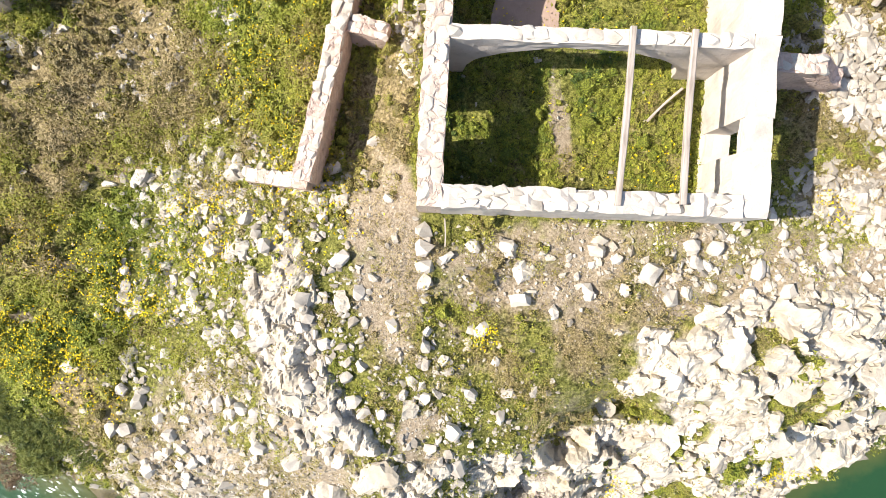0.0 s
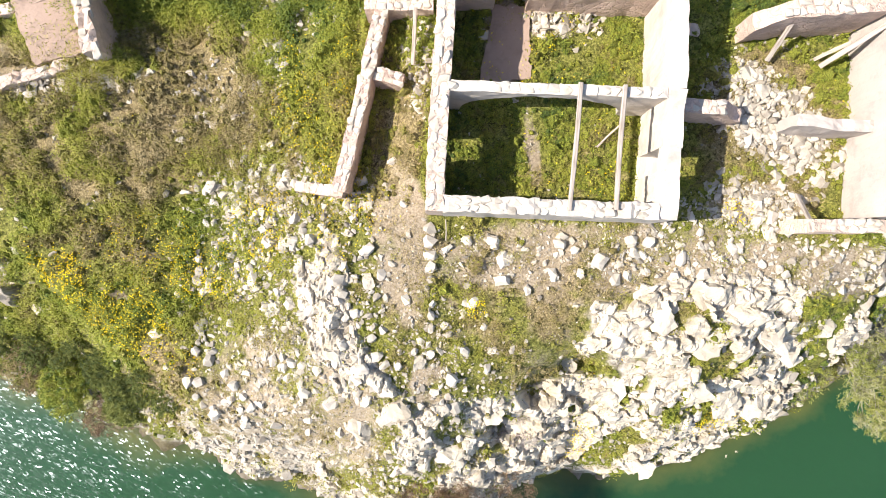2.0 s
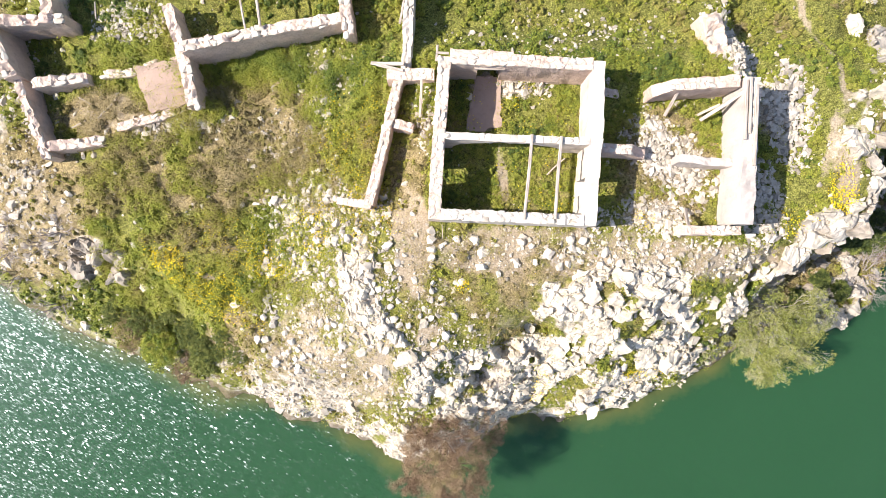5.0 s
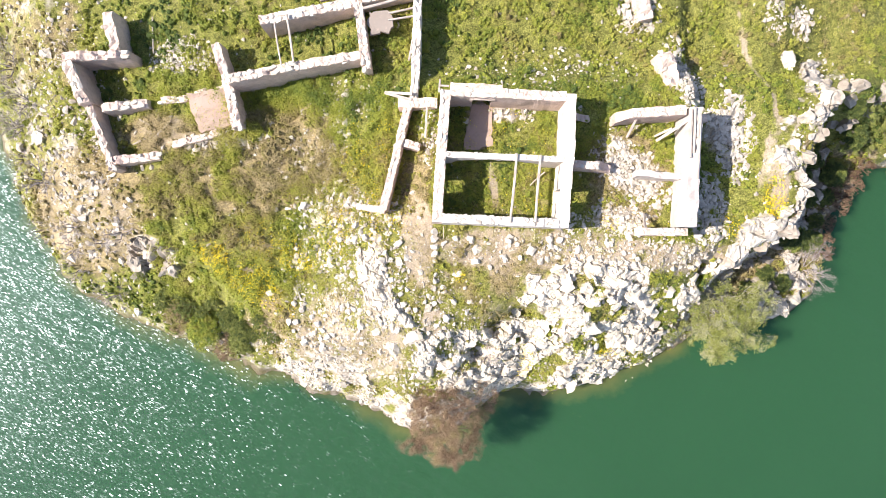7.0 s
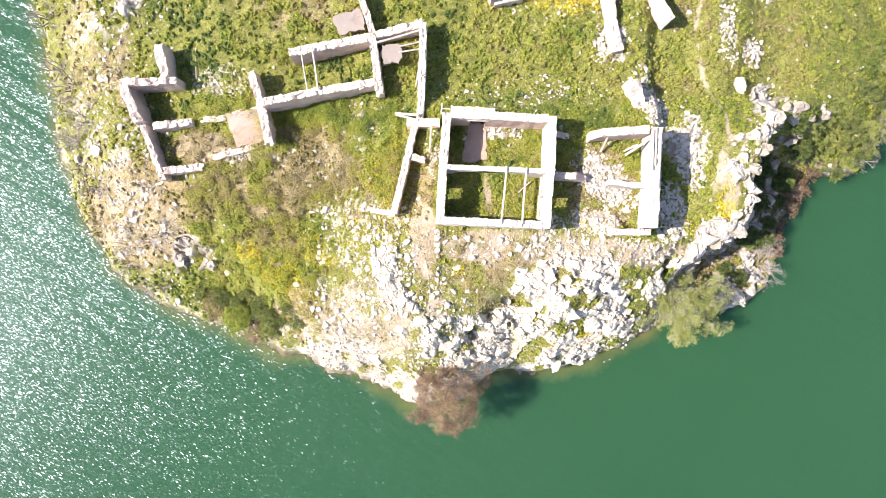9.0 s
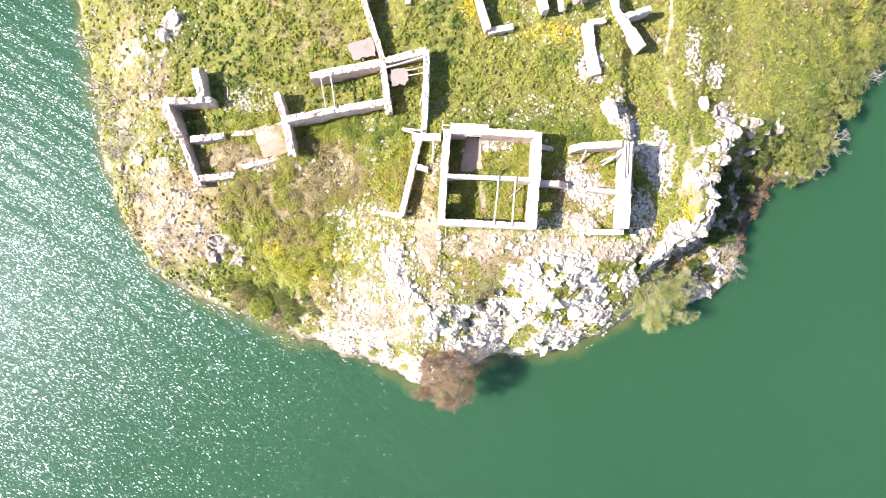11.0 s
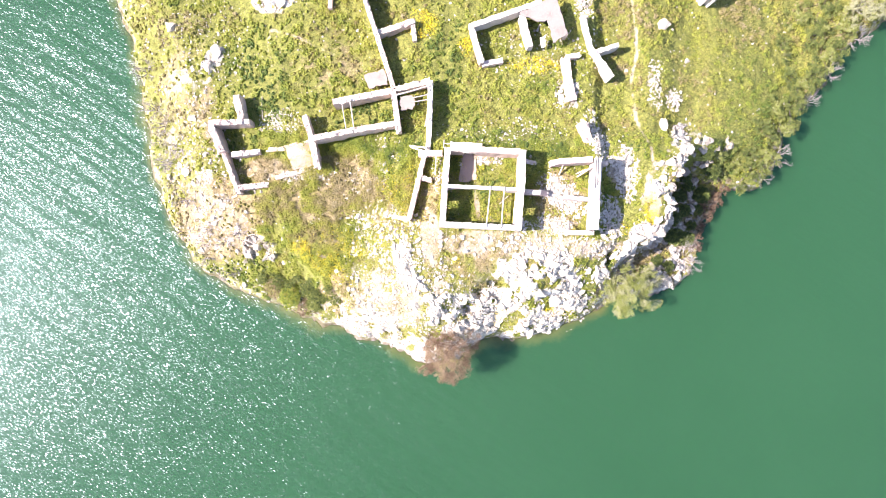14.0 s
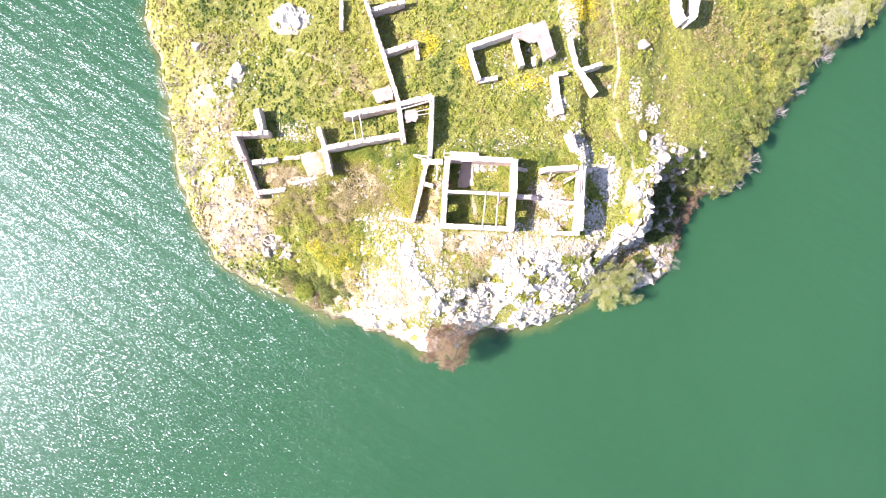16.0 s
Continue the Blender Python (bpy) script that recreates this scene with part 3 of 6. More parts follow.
def rock_points(level, seed, cuts=10, rough=0.08):
    """A unit ball cut by random planes and roughened, as broken limestone."""
    g = np.random.default_rng(seed)
    p = SPHERES[level][0].copy()
    for _ in range(cuts):
        n = g.normal(size=3)
        n /= np.linalg.norm(n)
        c = g.uniform(0.35, 0.8)
        p -= np.maximum(p @ n - c, 0)[:, None] * n
    if rough:
        q = p * 2.2 + seed
        d = -0.5
        for size, k, amp in ((0.9, 3, 1.0), (0.45, 4, 0.7), (0.22, 5, 0.45)):
            a = vn(q[:, 0] + 0.7 * q[:, 2], q[:, 1] - 0.7 * q[:, 2], size, k)
            b = vn(q[:, 0] - 0.7 * q[:, 2], q[:, 1] + 0.9 * q[:, 2] + 5, size, k + 4)
            d = d - amp * (np.abs(a - 0.5) + np.abs(b - 0.5) - 0.5)
        p *= (1 + rough * d)[:, None]
    return p


ROCK_MESHES, GREY_MESHES, STONE_MESHES = [], [], []
SMALL = {}
for k in range(10):
    me = bpy.data.meshes.new("boulder")
    me.from_pydata(rock_points(4, 40 + k, 14, 0.42).tolist(), [], SPHERES[4][1])
    me.materials.append(LIMESTONE)
    ROCK_MESHES.append(me)
    grey = me.copy()
    grey.materials[0] = GREY_ROCK
    GREY_MESHES.append(grey)
    for full in (me, grey):
        low = bpy.data.meshes.new("boulder")
        low.from_pydata(rock_points(3, 40 + k, 14, 0.42).tolist(), [], SPHERES[3][1])
        low.materials.append(full.materials[0])
        SMALL[full] = low
def hull_stone(count, seed, power=9):
    """A broken angular stone: the hull of a few points on a rounded block."""
    g = np.random.default_rng(seed)
    pts = []
    while len(pts) < count:
        q = g.normal(size=3)
        q /= np.linalg.norm(q)
        if all(q @ o < (0.72 if count < 13 else 0.86) for o in pts):
            pts.append(q)
    p = np.array(pts)
    p /= (np.abs(p) ** power).sum(1)[:, None] ** (1 / power)
    bm = bmesh.new()
    for q in p:
        bm.verts.new(q)
    bm.verts.index_update()
    bmesh.ops.convex_hull(bm, input=bm.verts)
    bmesh.ops.triangulate(bm, faces=bm.faces)
    f = [tuple(v.index for v in q.verts) for q in bm.faces]
    bm.free()
    return p, f


for k in range(14):
    me = bpy.data.meshes.new("stone")
    pts, tris = hull_stone(17, 80 + k, 11)
    me.from_pydata(pts.tolist(), [], tris)
    me.materials.append(WALL_STONE)
    STONE_MESHES.append(me)


LOOSE_MESHES = []
for k in range(14):
    me = bpy.data.meshes.new("loose_stone")
    pts, tris = hull_stone(15, 120 + k, 3.2)
    pts = pts * np.random.default_rng(k).uniform(0.75, 1.2, (15, 1))
    me.from_pydata(pts.tolist(), [], tris)
    me.materials.append(WALL_STONE)
    LOOSE_MESHES.append(me)


SHAPES = [[hull_stone(c, 300 + 20 * c + k, 4) for k in range(10)] for c in (6, 8)]


def stones_object(name, x, y, z, size, mat, seed=0, flat=0.6, level=1):
    """Many small broken stones in one mesh."""
    g = np.random.default_rng(seed)
    n = len(x)
    pick = g.integers(0, 10, n)
    base = np.array([q[0] for q in SHAPES[level]])[pick]
    f = np.array([q[1] for q in SHAPES[level]])[pick]
    p = base * g.uniform(0.5, 1.35, (n, 1, 3)) * np.array([1, 1, flat * 0.9])
    a, b = g.uniform(0, 2 * np.pi, n), g.normal(0, 0.3, n)
    ca, sa, cb, sb = np.cos(a)[:, None], np.sin(a)[:, None], np.cos(b)[:, None], np.sin(b)[:, None]
    px, py, pz = p[:, :, 0], p[:, :, 1] * cb - p[:, :, 2] * sb, p[:, :, 1] * sb + p[:, :, 2] * cb
    out = np.stack([px * ca - py * sa, px * sa + py * ca, pz], 2) * np.asarray(size)[:, None, None]
    out += np.stack([x, y, z], 1)[:, None]
    verts = out.reshape(-1, 3)
    tri = (f + (np.arange(n) * base.shape[1])[:, None, None]).reshape(-1, 3)
    me = bpy.data.meshes.new(name)
    me.vertices.add(len(verts))
    me.vertices.foreach_set("co", verts.astype(np.float32).ravel())
    me.loops.add(tri.size)
    me.loops.foreach_set("vertex_index", tri.astype(np.int32).ravel())
    me.polygons.add(len(tri))
    me.polygons.foreach_set("loop_start", np.arange(0, tri.size, 3, dtype=np.int32))
    me.update(calc_edges=True)
    me.shade_flat()
    me.materials.append(mat)
    return new(name, me)


def thing(name, x, y, z, label, category, group=""):
    ob = new(name)
    ob.location = (x, y, z)
    ob.empty_display_size = 0.3
    return tagged(ob, label, category, group)


def under(ob, parent):
    """Makes ob, built in world places, a part of parent."""
    ob.parent = parent
    p, m = parent, Matrix.Identity(4)
    while p:
        m = p.matrix_parent_inverse @ p.matrix_basis @ m
        p = p.parent
    ob.matrix_parent_inverse = m.inverted()
    return ob


def as_function(v):
    return v if callable(v) else (lambda s, value=v: value)


def polyline(pts, step):
    """Points along a line: place, length so far, sideways direction."""
    out, run = [], 0.0
    for k, ((ax, ay), (bx, by)) in enumerate(zip(pts[:-1], pts[1:])):
        l = math.hypot(bx - ax, by - ay)
        n = max(1, round(l / step))
        for i in range(n + (k == len(pts) - 2)):
            out.append((ax + (bx - ax) * i / n, ay + (by - ay) * i / n, run + l * i / n, -(by - ay) / l, (bx - ax) / l))
        run += l
    return out


def wall_part(name, pts, thick, bottom, top, mat, parent=None, seed=1, rough=0.035, jag=0.06, step=0.16):
    """A thick wall along pts with uneven faces and a broken top. bottom and top: heights, or functions of the length along it."""
    bottom, top = as_function(bottom), as_function(top)
    line = polyline(pts, step)
    verts, faces, ring = [], [], 14
    levels = [0, 0.22, 0.42, 0.62, 0.82, 1.0]
    for i, (x, y, s, nx, ny) in enumerate(line):
        z0, z1 = bottom(s), top(s) + jag * (2 * float(vn(s, seed * 3.1, 0.35, 2)) - 1)
        z1 = max(z1, z0 + 0.05)
        half = thick / 2
        section = [(half, l) for l in levels] + [(half * 0.35, 1.0), (-half * 0.35, 1.0)] + [(-half, l) for l in reversed(levels)]
        for j, (o, l) in enumerate(section):
            w = rough * (2 * float(vn(s + seed * 7, l * 2.1 + (o > 0) * 9, 0.3, 5)) - 1)
            o2 = o + w * (1 if o > 0 else -1)
            zz = z0 + (z1 - z0) * l + (0.6 * jag * (2 * float(vn(s * 1.3, j + seed, 0.25, 6)) - 1) if l == 1.0 else 0)
            verts.append((x + nx * o2, y + ny * o2, zz))
    n = len(line)
    for i in range(n - 1):
        for j in range(ring):
            a, b = i * ring + j, i * ring + (j + 1) % ring
            faces.append((a, b, b + ring, a + ring))
    faces.append(tuple(range(ring - 1, -1, -1)))
    faces.append(tuple((n - 1) * ring + j for j in range(ring)))
    ob = mesh_object(name, verts, faces, mat)
    return under(ob, parent) if parent else ob


def cap_stones(wall, pts, thick, top, seed=1, size=0.3, cover=1.0, mats=None):
    """Loose stones that lie along the top of a wall, as parts of it."""
    top = as_function(top)
    g = random.Random(seed)
    rows = 2 if thick > 0.38 else 1
    for r in range(rows):
        s_next = g.uniform(0, size)
        for x, y, s, nx, ny in polyline(pts, 0.04):
            if s < s_next:
                continue
            l = size * g.uniform(0.6, 1.25)
            s_next = s + l * 0.98
            if g.random() > cover:
                continue
            o = (thick / rows) * (r - (rows - 1) / 2) + g.uniform(-0.03, 0.03)
            ob = new("stone", g.choice(STONE_MESHES))
            w = thick / rows * g.uniform(0.46, 0.56)
            ob.matrix_basis = Matrix.LocRotScale((x + nx * o, y + ny * o, top(s) + g.uniform(-0.065, -0.03)),
                                                 Euler((g.uniform(-0.07, 0.07), g.uniform(-0.07, 0.07), math.atan2(-nx, ny) + g.uniform(-0.25, 0.25))),
                                                 (l * 0.56, w, g.uniform(0.07, 0.1)))
            under(ob, wall)


def timber(name, a, b, w, h, seed=0, mat=None, parent=None, label="", category="beam", group=""):
    """A weathered, slightly crooked squared timber from a to b."""
    g = random.Random(seed)
    a, b = Vector(a), Vector(b)
    u = (b - a).normalized()
    side = u.cross(Vector((0, 0, 1))).normalized()
    up = side.cross(u)
    n, verts, faces = 9, [], []
    bend, sag = g.uniform(-0.03, 0.03), g.uniform(-0.03, 0.0)
    profile = [(-1, -0.6), (-0.7, -1), (0.7, -1), (1, -0.6), (1, 0.6), (0.7, 1), (-0.7, 1), (-1, 0.6)]
    for i in range(n):
        t = i / (n - 1)
        c = a.lerp(b, t) + side * bend * math.sin(math.pi * t) + up * sag * math.sin(math.pi * t)
        k = g.uniform(0.92, 1.06)
        for px, py in profile:
            verts.append(c + side * px * w / 2 * k + up * py * h / 2 * k)
    for i in range(n - 1):
        for j in range(8):
            p, q = i * 8 + j, i * 8 + (j + 1) % 8
            faces.append((p, q, q + 8, p + 8))
    faces += [tuple(range(7, -1, -1)), tuple((n - 1) * 8 + j for j in range(8))]
    m = Matrix((u, side, up)).transposed().to_4x4()
    m.translation = a
    inv = m.inverted()
    ob = mesh_object(name, [tuple(inv @ v) for v in verts], faces, mat or WOOD)
    ob.matrix_basis = m
    if parent:
        return under(ob, parent)
    return tagged(ob, label, category, group)


def slab_part(name, pts, z, depth, mat, parent=None, seed=1, rough=0.04):
    """A flat broken slab with the outline pts, its top at height z(x, y)."""
    z = z if callable(z) else (lambda x, y, value=z: value)
    g = random.Random(seed)
    edge = []
    for (ax, ay), (bx, by) in zip(pts, pts[1:] + pts[:1]):
        n = max(1, round(math.hypot(bx - ax, by - ay) / 0.25))
        for i in range(n):
            edge.append((ax + (bx - ax) * i / n + g.uniform(-rough, rough), ay + (by - ay) * i / n + g.uniform(-rough, rough)))
    bm = bmesh.new()
    f = bm.faces.new([bm.verts.new((x, y, z(x, y))) for x, y in edge])
    ret = bmesh.ops.extrude_face_region(bm, geom=[f])
    for v in ret["geom"]:
        if isinstance(v, bmesh.types.BMVert):
            v.co.z -= depth
    bmesh.ops.recalc_face_normals(bm, faces=bm.faces)
    bmesh.ops.triangulate(bm, faces=[q for q in bm.faces if len(q.verts) > 4])
    me = bpy.data.meshes.new(name)
    bm.to_mesh(me)
    bm.free()
    me.materials.append(mat)
    ob = new(name, me)
    return under(ob, parent) if parent else ob


# ===== ground sheet and lake =====
def build_ground():
    fx, fy = np.arange(-37, 52, 0.2), np.arange(-16, 30, 0.2)
    xs = np.concatenate([np.linspace(-900, -60, 15), np.arange(-52, -37, 1.5), fx, np.arange(53, 75, 2.0), np.linspace(85, 900, 15)])
    ys = np.concatenate([np.linspace(-900, -50, 15), np.arange(-42, -16.5, 2.0), fy, np.arange(31, 70, 2.0), np.linspace(80, 900, 15)])
    X, Y = np.meshgrid(xs, ys)
    x, y = X.ravel(), Y.ravel()
    d = shore_distance(x, y)
    z = height(x, y, d)
    nx, ny = len(xs), len(ys)
    me = bpy.data.meshes.new("ground")
    me.vertices.add(nx * ny)
    me.vertices.foreach_set("co", np.stack([x, y, z], 1).astype(np.float32).ravel())
    i, j = np.meshgrid(np.arange(nx - 1), np.arange(ny - 1))
    a = (j * nx + i).ravel()
    quads = np.stack([a, a + 1, a + 1 + nx, a + nx], 1).astype(np.int32)
    me.loops.add(quads.size)
    me.loops.foreach_set("vertex_index", quads.ravel())
    me.polygons.add(len(quads))
    me.polygons.foreach_set("loop_start", np.arange(0, quads.size, 4, dtype=np.int32))
    me.polygons.foreach_set("use_smooth", np.ones(len(quads), bool))
    me.update(calc_edges=True)
    me.materials.append(GROUND)
    col = np.stack([rock_mask(x, y, d), bare_mask(x, y), dry_mask(x, y), 1 - smooth(z - WATER, 0.08, 0.45)], 1)
    near = 1 - smooth(d, 0.2, 2.2)
    col[:, 0] = np.maximum(col[:, 0], 0.42 * near)
    at = me.attributes.new("cover", 'FLOAT_COLOR', 'POINT')
    at.data.foreach_set("color", col.astype(np.float32).ravel())
    return tagged(new("ground", me), "stony green headland with limestone and bare earth", "ground", kind="structure")


build_ground()


def build_water():
    xs = np.concatenate([np.linspace(-900, -60, 8), np.arange(-50, 62, 0.6), np.linspace(75, 900, 8)])
    ys = np.concatenate([np.linspace(-900, -70, 8), np.arange(-60, 40, 0.6), np.linspace(60, 900, 8)])
    X, Y = np.meshgrid(xs, ys)
    x, y = X.ravel(), Y.ravel()
    d = shore_distance(x, y)
    nx, ny = len(xs), len(ys)
    verts = np.stack([x, y, np.full_like(x, WATER)], 1)
    i, j = np.meshgrid(np.arange(nx - 1), np.arange(ny - 1))
    a = (j * nx + i).ravel()
    quads = np.stack([a, a + 1, a + 1 + nx, a + nx], 1)
    ob = mesh_object("water", verts.tolist(), quads.tolist(), LAKE)
    at = ob.data.attributes.new("shallow", 'FLOAT', 'POINT')
    reach = 0.4 + 0.8 * vn(x, y, 5, 3)
    v = np.exp(-np.maximum(-d, 0) / reach) * (0.45 + 0.8 * vn(x, y, 7, 6)) * (1 - 0.6 * smooth(x, 16, 20))
    at.data.foreach_set("value", v.astype(np.float32))
    return tagged(ob, "rippled green lake water with sun glitter", "water", kind="structure")


build_water()

# ===== main ruined house: two roofless rooms =====
TOP = 2.15
house = thing("ruined_house", 3.2, 4.2, 0.0, "roofless white stone house with two rooms and an arch", "house")
FLOOR = -0.35
# west wall with a low window in the southern room


def west_axis(y):
    return (np.interp(y, [0.9, 4.3, 7.7], [-0.30, -0.12, 0.12]).item(), y)


w = wall_part("wall_west", [west_axis(y) for y in (0.86, 2.5)], 0.52, FLOOR, TOP, MASONRY, house, 1)
cap_stones(w, [west_axis(y) for y in (0.9, 4.3, 7.7)], 0.5, TOP, 11, 0.36, 0.75)
wall_part("wall_west", [west_axis(y) for y in (2.5, 3.25)], 0.52, FLOOR, 0.05, MASONRY, house, 2, jag=0.02)
wall_part("wall_west", [west_axis(y) for y in (2.5, 3.25)], 0.52, 1.5, TOP, MASONRY, house, 3)
wall_part("wall_west", [west_axis(y) for y in (3.25, 4.3, 7.72)], 0.52, FLOOR, TOP, MASONRY, house, 4)
# south wall
w = wall_part("wall_south", [(-0.04, 1.08), (6.0, 0.85)], 0.46, FLOOR, TOP, PLASTER, house, 5, jag=0.08)
cap_stones(w, [(-0.1, 1.08), (6.05, 0.85)], 0.44, TOP, 12, 0.3)
# east wall, plastered, with a window
for a, b, z0, z1, k in (((6.23, 0.62), (6.33, 1.95), FLOOR, TOP, 6), ((6.33, 1.95), (6.38, 2.65), FLOOR, 0.3, 7), ((6.33, 1.95), (6.38, 2.65), 1.82, TOP, 8),
                        ((6.38, 2.65), (6.53, 4.3), FLOOR, TOP, 9), ((6.53, 4.3), (6.62, 7.55), FLOOR, TOP, 10)):
    w = wall_part("wall_east", [a, b], 0.54, z0, z1, PLASTER, house, k, jag=0.03)
# north wall with a doorway
w = wall_part("wall_north", [(0.38, 7.66), (1.55, 7.6)], 0.5, FLOOR, TOP, MASONRY, house, 11)
cap_stones(w, [(0.38, 7.66), (6.3, 7.40)], 0.48, TOP, 13, 0.34)
wall_part("wall_north", [(1.55, 7.6), (2.55, 7.57)], 0.5, 1.75, TOP, MASONRY, house, 12)
wall_part("wall_north", [(2.55, 7.57), (6.36, 7.40)], 0.5, FLOOR, TOP, PINK_MASONRY, house, 13)
timber("lintel", (1.4, 7.36, 1.72), (2.7, 7.32, 1.72), 0.12, 0.1, 5, parent=house)


def arch_under(s):
    x = (s + 0.14 - 2.95) / 2.45
    return FLOOR if abs(x) >= 1 else 0.15 + 1.66 * math.sqrt(1 - x * x)


w = wall_part("arch_wall", [(0.14, 4.38), (6.26, 4.16)], 0.30, arch_under, TOP, PLASTER, house, 14, rough=0.02, jag=0.03, step=0.1)
cap_stones(w, [(0.16, 4.38), (6.2, 4.16)], 0.28, TOP, 14, 0.34, 0.8)
slab_part("mud_floor", [(1.5, 7.5), (2.65, 7.5), (2.7, 5.1), (1.1, 5.0), (1.3, 6.3)], lambda x, y: 0.02, 0.3, MUD, house, 3, 0.1)
# outer ledge behind the north wall
w = wall_part("ledge", [(0.35, 8.17), (3.15, 8.05)], 0.5, -1.8, 1.0, MASONRY, house, 15)
cap_stones(w, [(0.35, 8.17), (3.15, 8.05)], 0.48, 1.0, 15, 0.36)

timber("beam", (3.80, 4.42, 2.24), (3.48, 0.86, 2.22), 0.13, 0.13, 1, label="grey weathered timber beam spanning the roofless room", group="roof beams")
timber("stick", (0.04, 0.72, 0.06), (0.05, 0.05, 0.06), 0.035, 0.03, 13, label="thin pale stick lying beside the house wall", category="stick")
timber("stick", (4.8, 3.0, 0.12), (5.6, 3.75, 0.2), 0.06, 0.05, 14, label="dead grey branch lying in the room", category="stick")
timber("beam", (5.04, 4.36, 2.24), (4.79, 0.88, 2.22), 0.13, 0.13, 2, label="grey weathered timber beam spanning the roofless room", group="roof beams")

# ===== eastern ruin beside the house =====
east = thing("ruined_house", 10.5, 3.6, 0, "collapsed stone house with one broad eastern wall", "house")
w = wall_part("wall_north", [(9.2, 6.55), (9.9, 6.66), (12.7, 6.84)], 0.5, -0.9, lambda s: 1.1 + 0.75 * min(1, s / 0.9), PINK_MASONRY, east, 31, jag=0.05)
cap_stones(w, [(9.8, 6.66), (12.7, 6.84)], 0.46, 1.85, 31, 0.3, 0.9)
w = wall_part("wall_east", [(13.18, 6.95), (13.08, 4.2), (12.92, 0.72)], 0.62, -1.7, 2.0, EARTH_PLASTER, east, 32, jag=0.05)
cap_stones(w, [(13.3, 6.7), (13.12, 2.6)], 0.3, 2.0, 32, 0.34, 0.6)
w = wall_part("wall_south", [(10.6, 0.48), (13.0, 0.48)], 0.4, -0.8, 1.45, MASONRY, east, 35, jag=0.06)
cap_stones(w, [(10.65, 0.48), (12.9, 0.48)], 0.4, 1.45, 35, 0.32, 0.7)
w = wall_part("wall_middle", [(10.45, 3.64), (11.5, 3.5), (12.75, 3.46)], 0.34, -0.6, 1.2, EARTH_PLASTER, east, 36, jag=0.05)
w = wall_part("wall_middle", [(6.9, 4.05), (8.3, 3.98), (9.1, 3.92)], 0.42, -0.5, lambda s: 1.3 - 0.8 * smooth(s, 1.3, 2.2).item(), PINK_MASONRY, east, 37, jag=0.08)
cap_stones(w, [(6.95, 4.05), (8.4, 3.98)], 0.4, 1.3, 37, 0.3)
w = wall_part("wall_north", [(6.95, 6.9), (9.2, 6.6)], 0.4, -1.0, lambda s: 0.1 - 0.2 * s, MASONRY, east, 38, jag=0.1)
wall_part("wall_east", [(13.6, 6.75), (14.5, 6.8)], 0.4, -1.6, 0.2, MASONRY, east, 39, jag=0.1)
timber("beam", (10.33, 6.75, 1.55), (10.12, 5.72, 0.15), 0.14, 0.1, 3, label="grey plank leaning on the broken north wall", group="fallen timbers")
timber("beam", (13.05, 6.5, 1.95), (11.7, 5.5, 0.25), 0.16, 0.1, 4, label="grey plank fallen across the wall corner", group="fallen timbers")
timber("beam", (11.1, 1.5, 0.1), (10.75, 0.45, 1.5), 0.15, 0.1, 6, label="grey plank leaning on the south wall", group="fallen timbers")
timber("beam", (13.05, 6.9, 2.1), (12.98, 4.55, 2.1), 0.12, 0.1, 7, label="long grey timber lying along the wall top", group="fallen timbers")
timber("beam", (12.86, 6.8, 2.1), (12.8, 4.3, 2.09), 0.13, 0.1, 17, label="long grey timber lying along the wall top", group="fallen timbers")
timber("beam", (13.3, 6.6, 2.1), (13.16, 3.2, 2.1), 0.16, 0.11, 18, label="long split grey timber along the outer wall edge", group="fallen timbers")
timber("beam", (12.4, 6.1, 0.7), (11.6, 5.75, -0.1), 0.12, 0.08, 19, label="short grey plank fallen below the wall corner", group="fallen timbers")
timber("lintel", (13.3, 4.0, 0.9), (13.75, 4.0, 0.9), 0.2, 0.12, 8, MASONRY.copy(), east)

# ===== annex of low walls west of the house =====
annex = thing("ruined_annex", -1.9, 5, -0.6, "low rubble walls of a narrow ruined annex", "ruin")
AT = 0.3
w = wall_part("wall_north", [(-2.5, 7.5), (-0.35, 7.5)], 0.55, -1.6, AT, MASONRY, annex, 41, jag=0.06)
cap_stones(w, [(-2.4, 7.5), (-0.4, 7.5)], 0.5, AT, 41, 0.34)
w = wall_part("wall_west", [(-1.98, 7.3), (-2.6, 4.5), (-3.28, 1.6)], 0.42, -1.7, AT, PINK_MASONRY, annex, 42, jag=0.07)
cap_stones(w, [(-1.98, 7.2), (-2.6, 4.5), (-3.26, 1.7)], 0.42, AT, 42, 0.32)
w = wall_part("wall_middle", [(-2.2, 5.33), (-1.3, 5.08)], 0.42, -1.4, AT - 0.1, PINK_MASONRY, annex, 43)
cap_stones(w, [(-2.1, 5.3), (-1.35, 5.1)], 0.42, AT - 0.1, 43, 0.3)
w = wall_part("wall_south", [(-4.9, 1.86), (-3.2, 1.58)], 0.34, -2.2, lambda s: -0.7 + 0.45 * s, PINK_MASONRY, annex, 44)
cap_stones(w, [(-4.85, 1.86), (-3.25, 1.58)], 0.34, lambda s: -0.7 + 0.45 * s, 44, 0.3)
timber("beam", (-0.90, 7.25, 0.42), (-1.0, 5.6, 0.05), 0.12, 0.12, 9, label="crooked grey pole lying over the annex", group="fallen timbers")
timber("beam", (-3.2, 8.0, 0.3), (-1.75, 7.62, 0.38), 0.14, 0.1, 10, label="grey plank jutting over the annex wall", group="fallen timbers")
timber("post", (-0.2, 8.6, 0.9), (-0.25, 7.9, 0.9), 0.1, 0.1, 11, label="short grey timber on the wall corner", category="beam", group="fallen timbers")
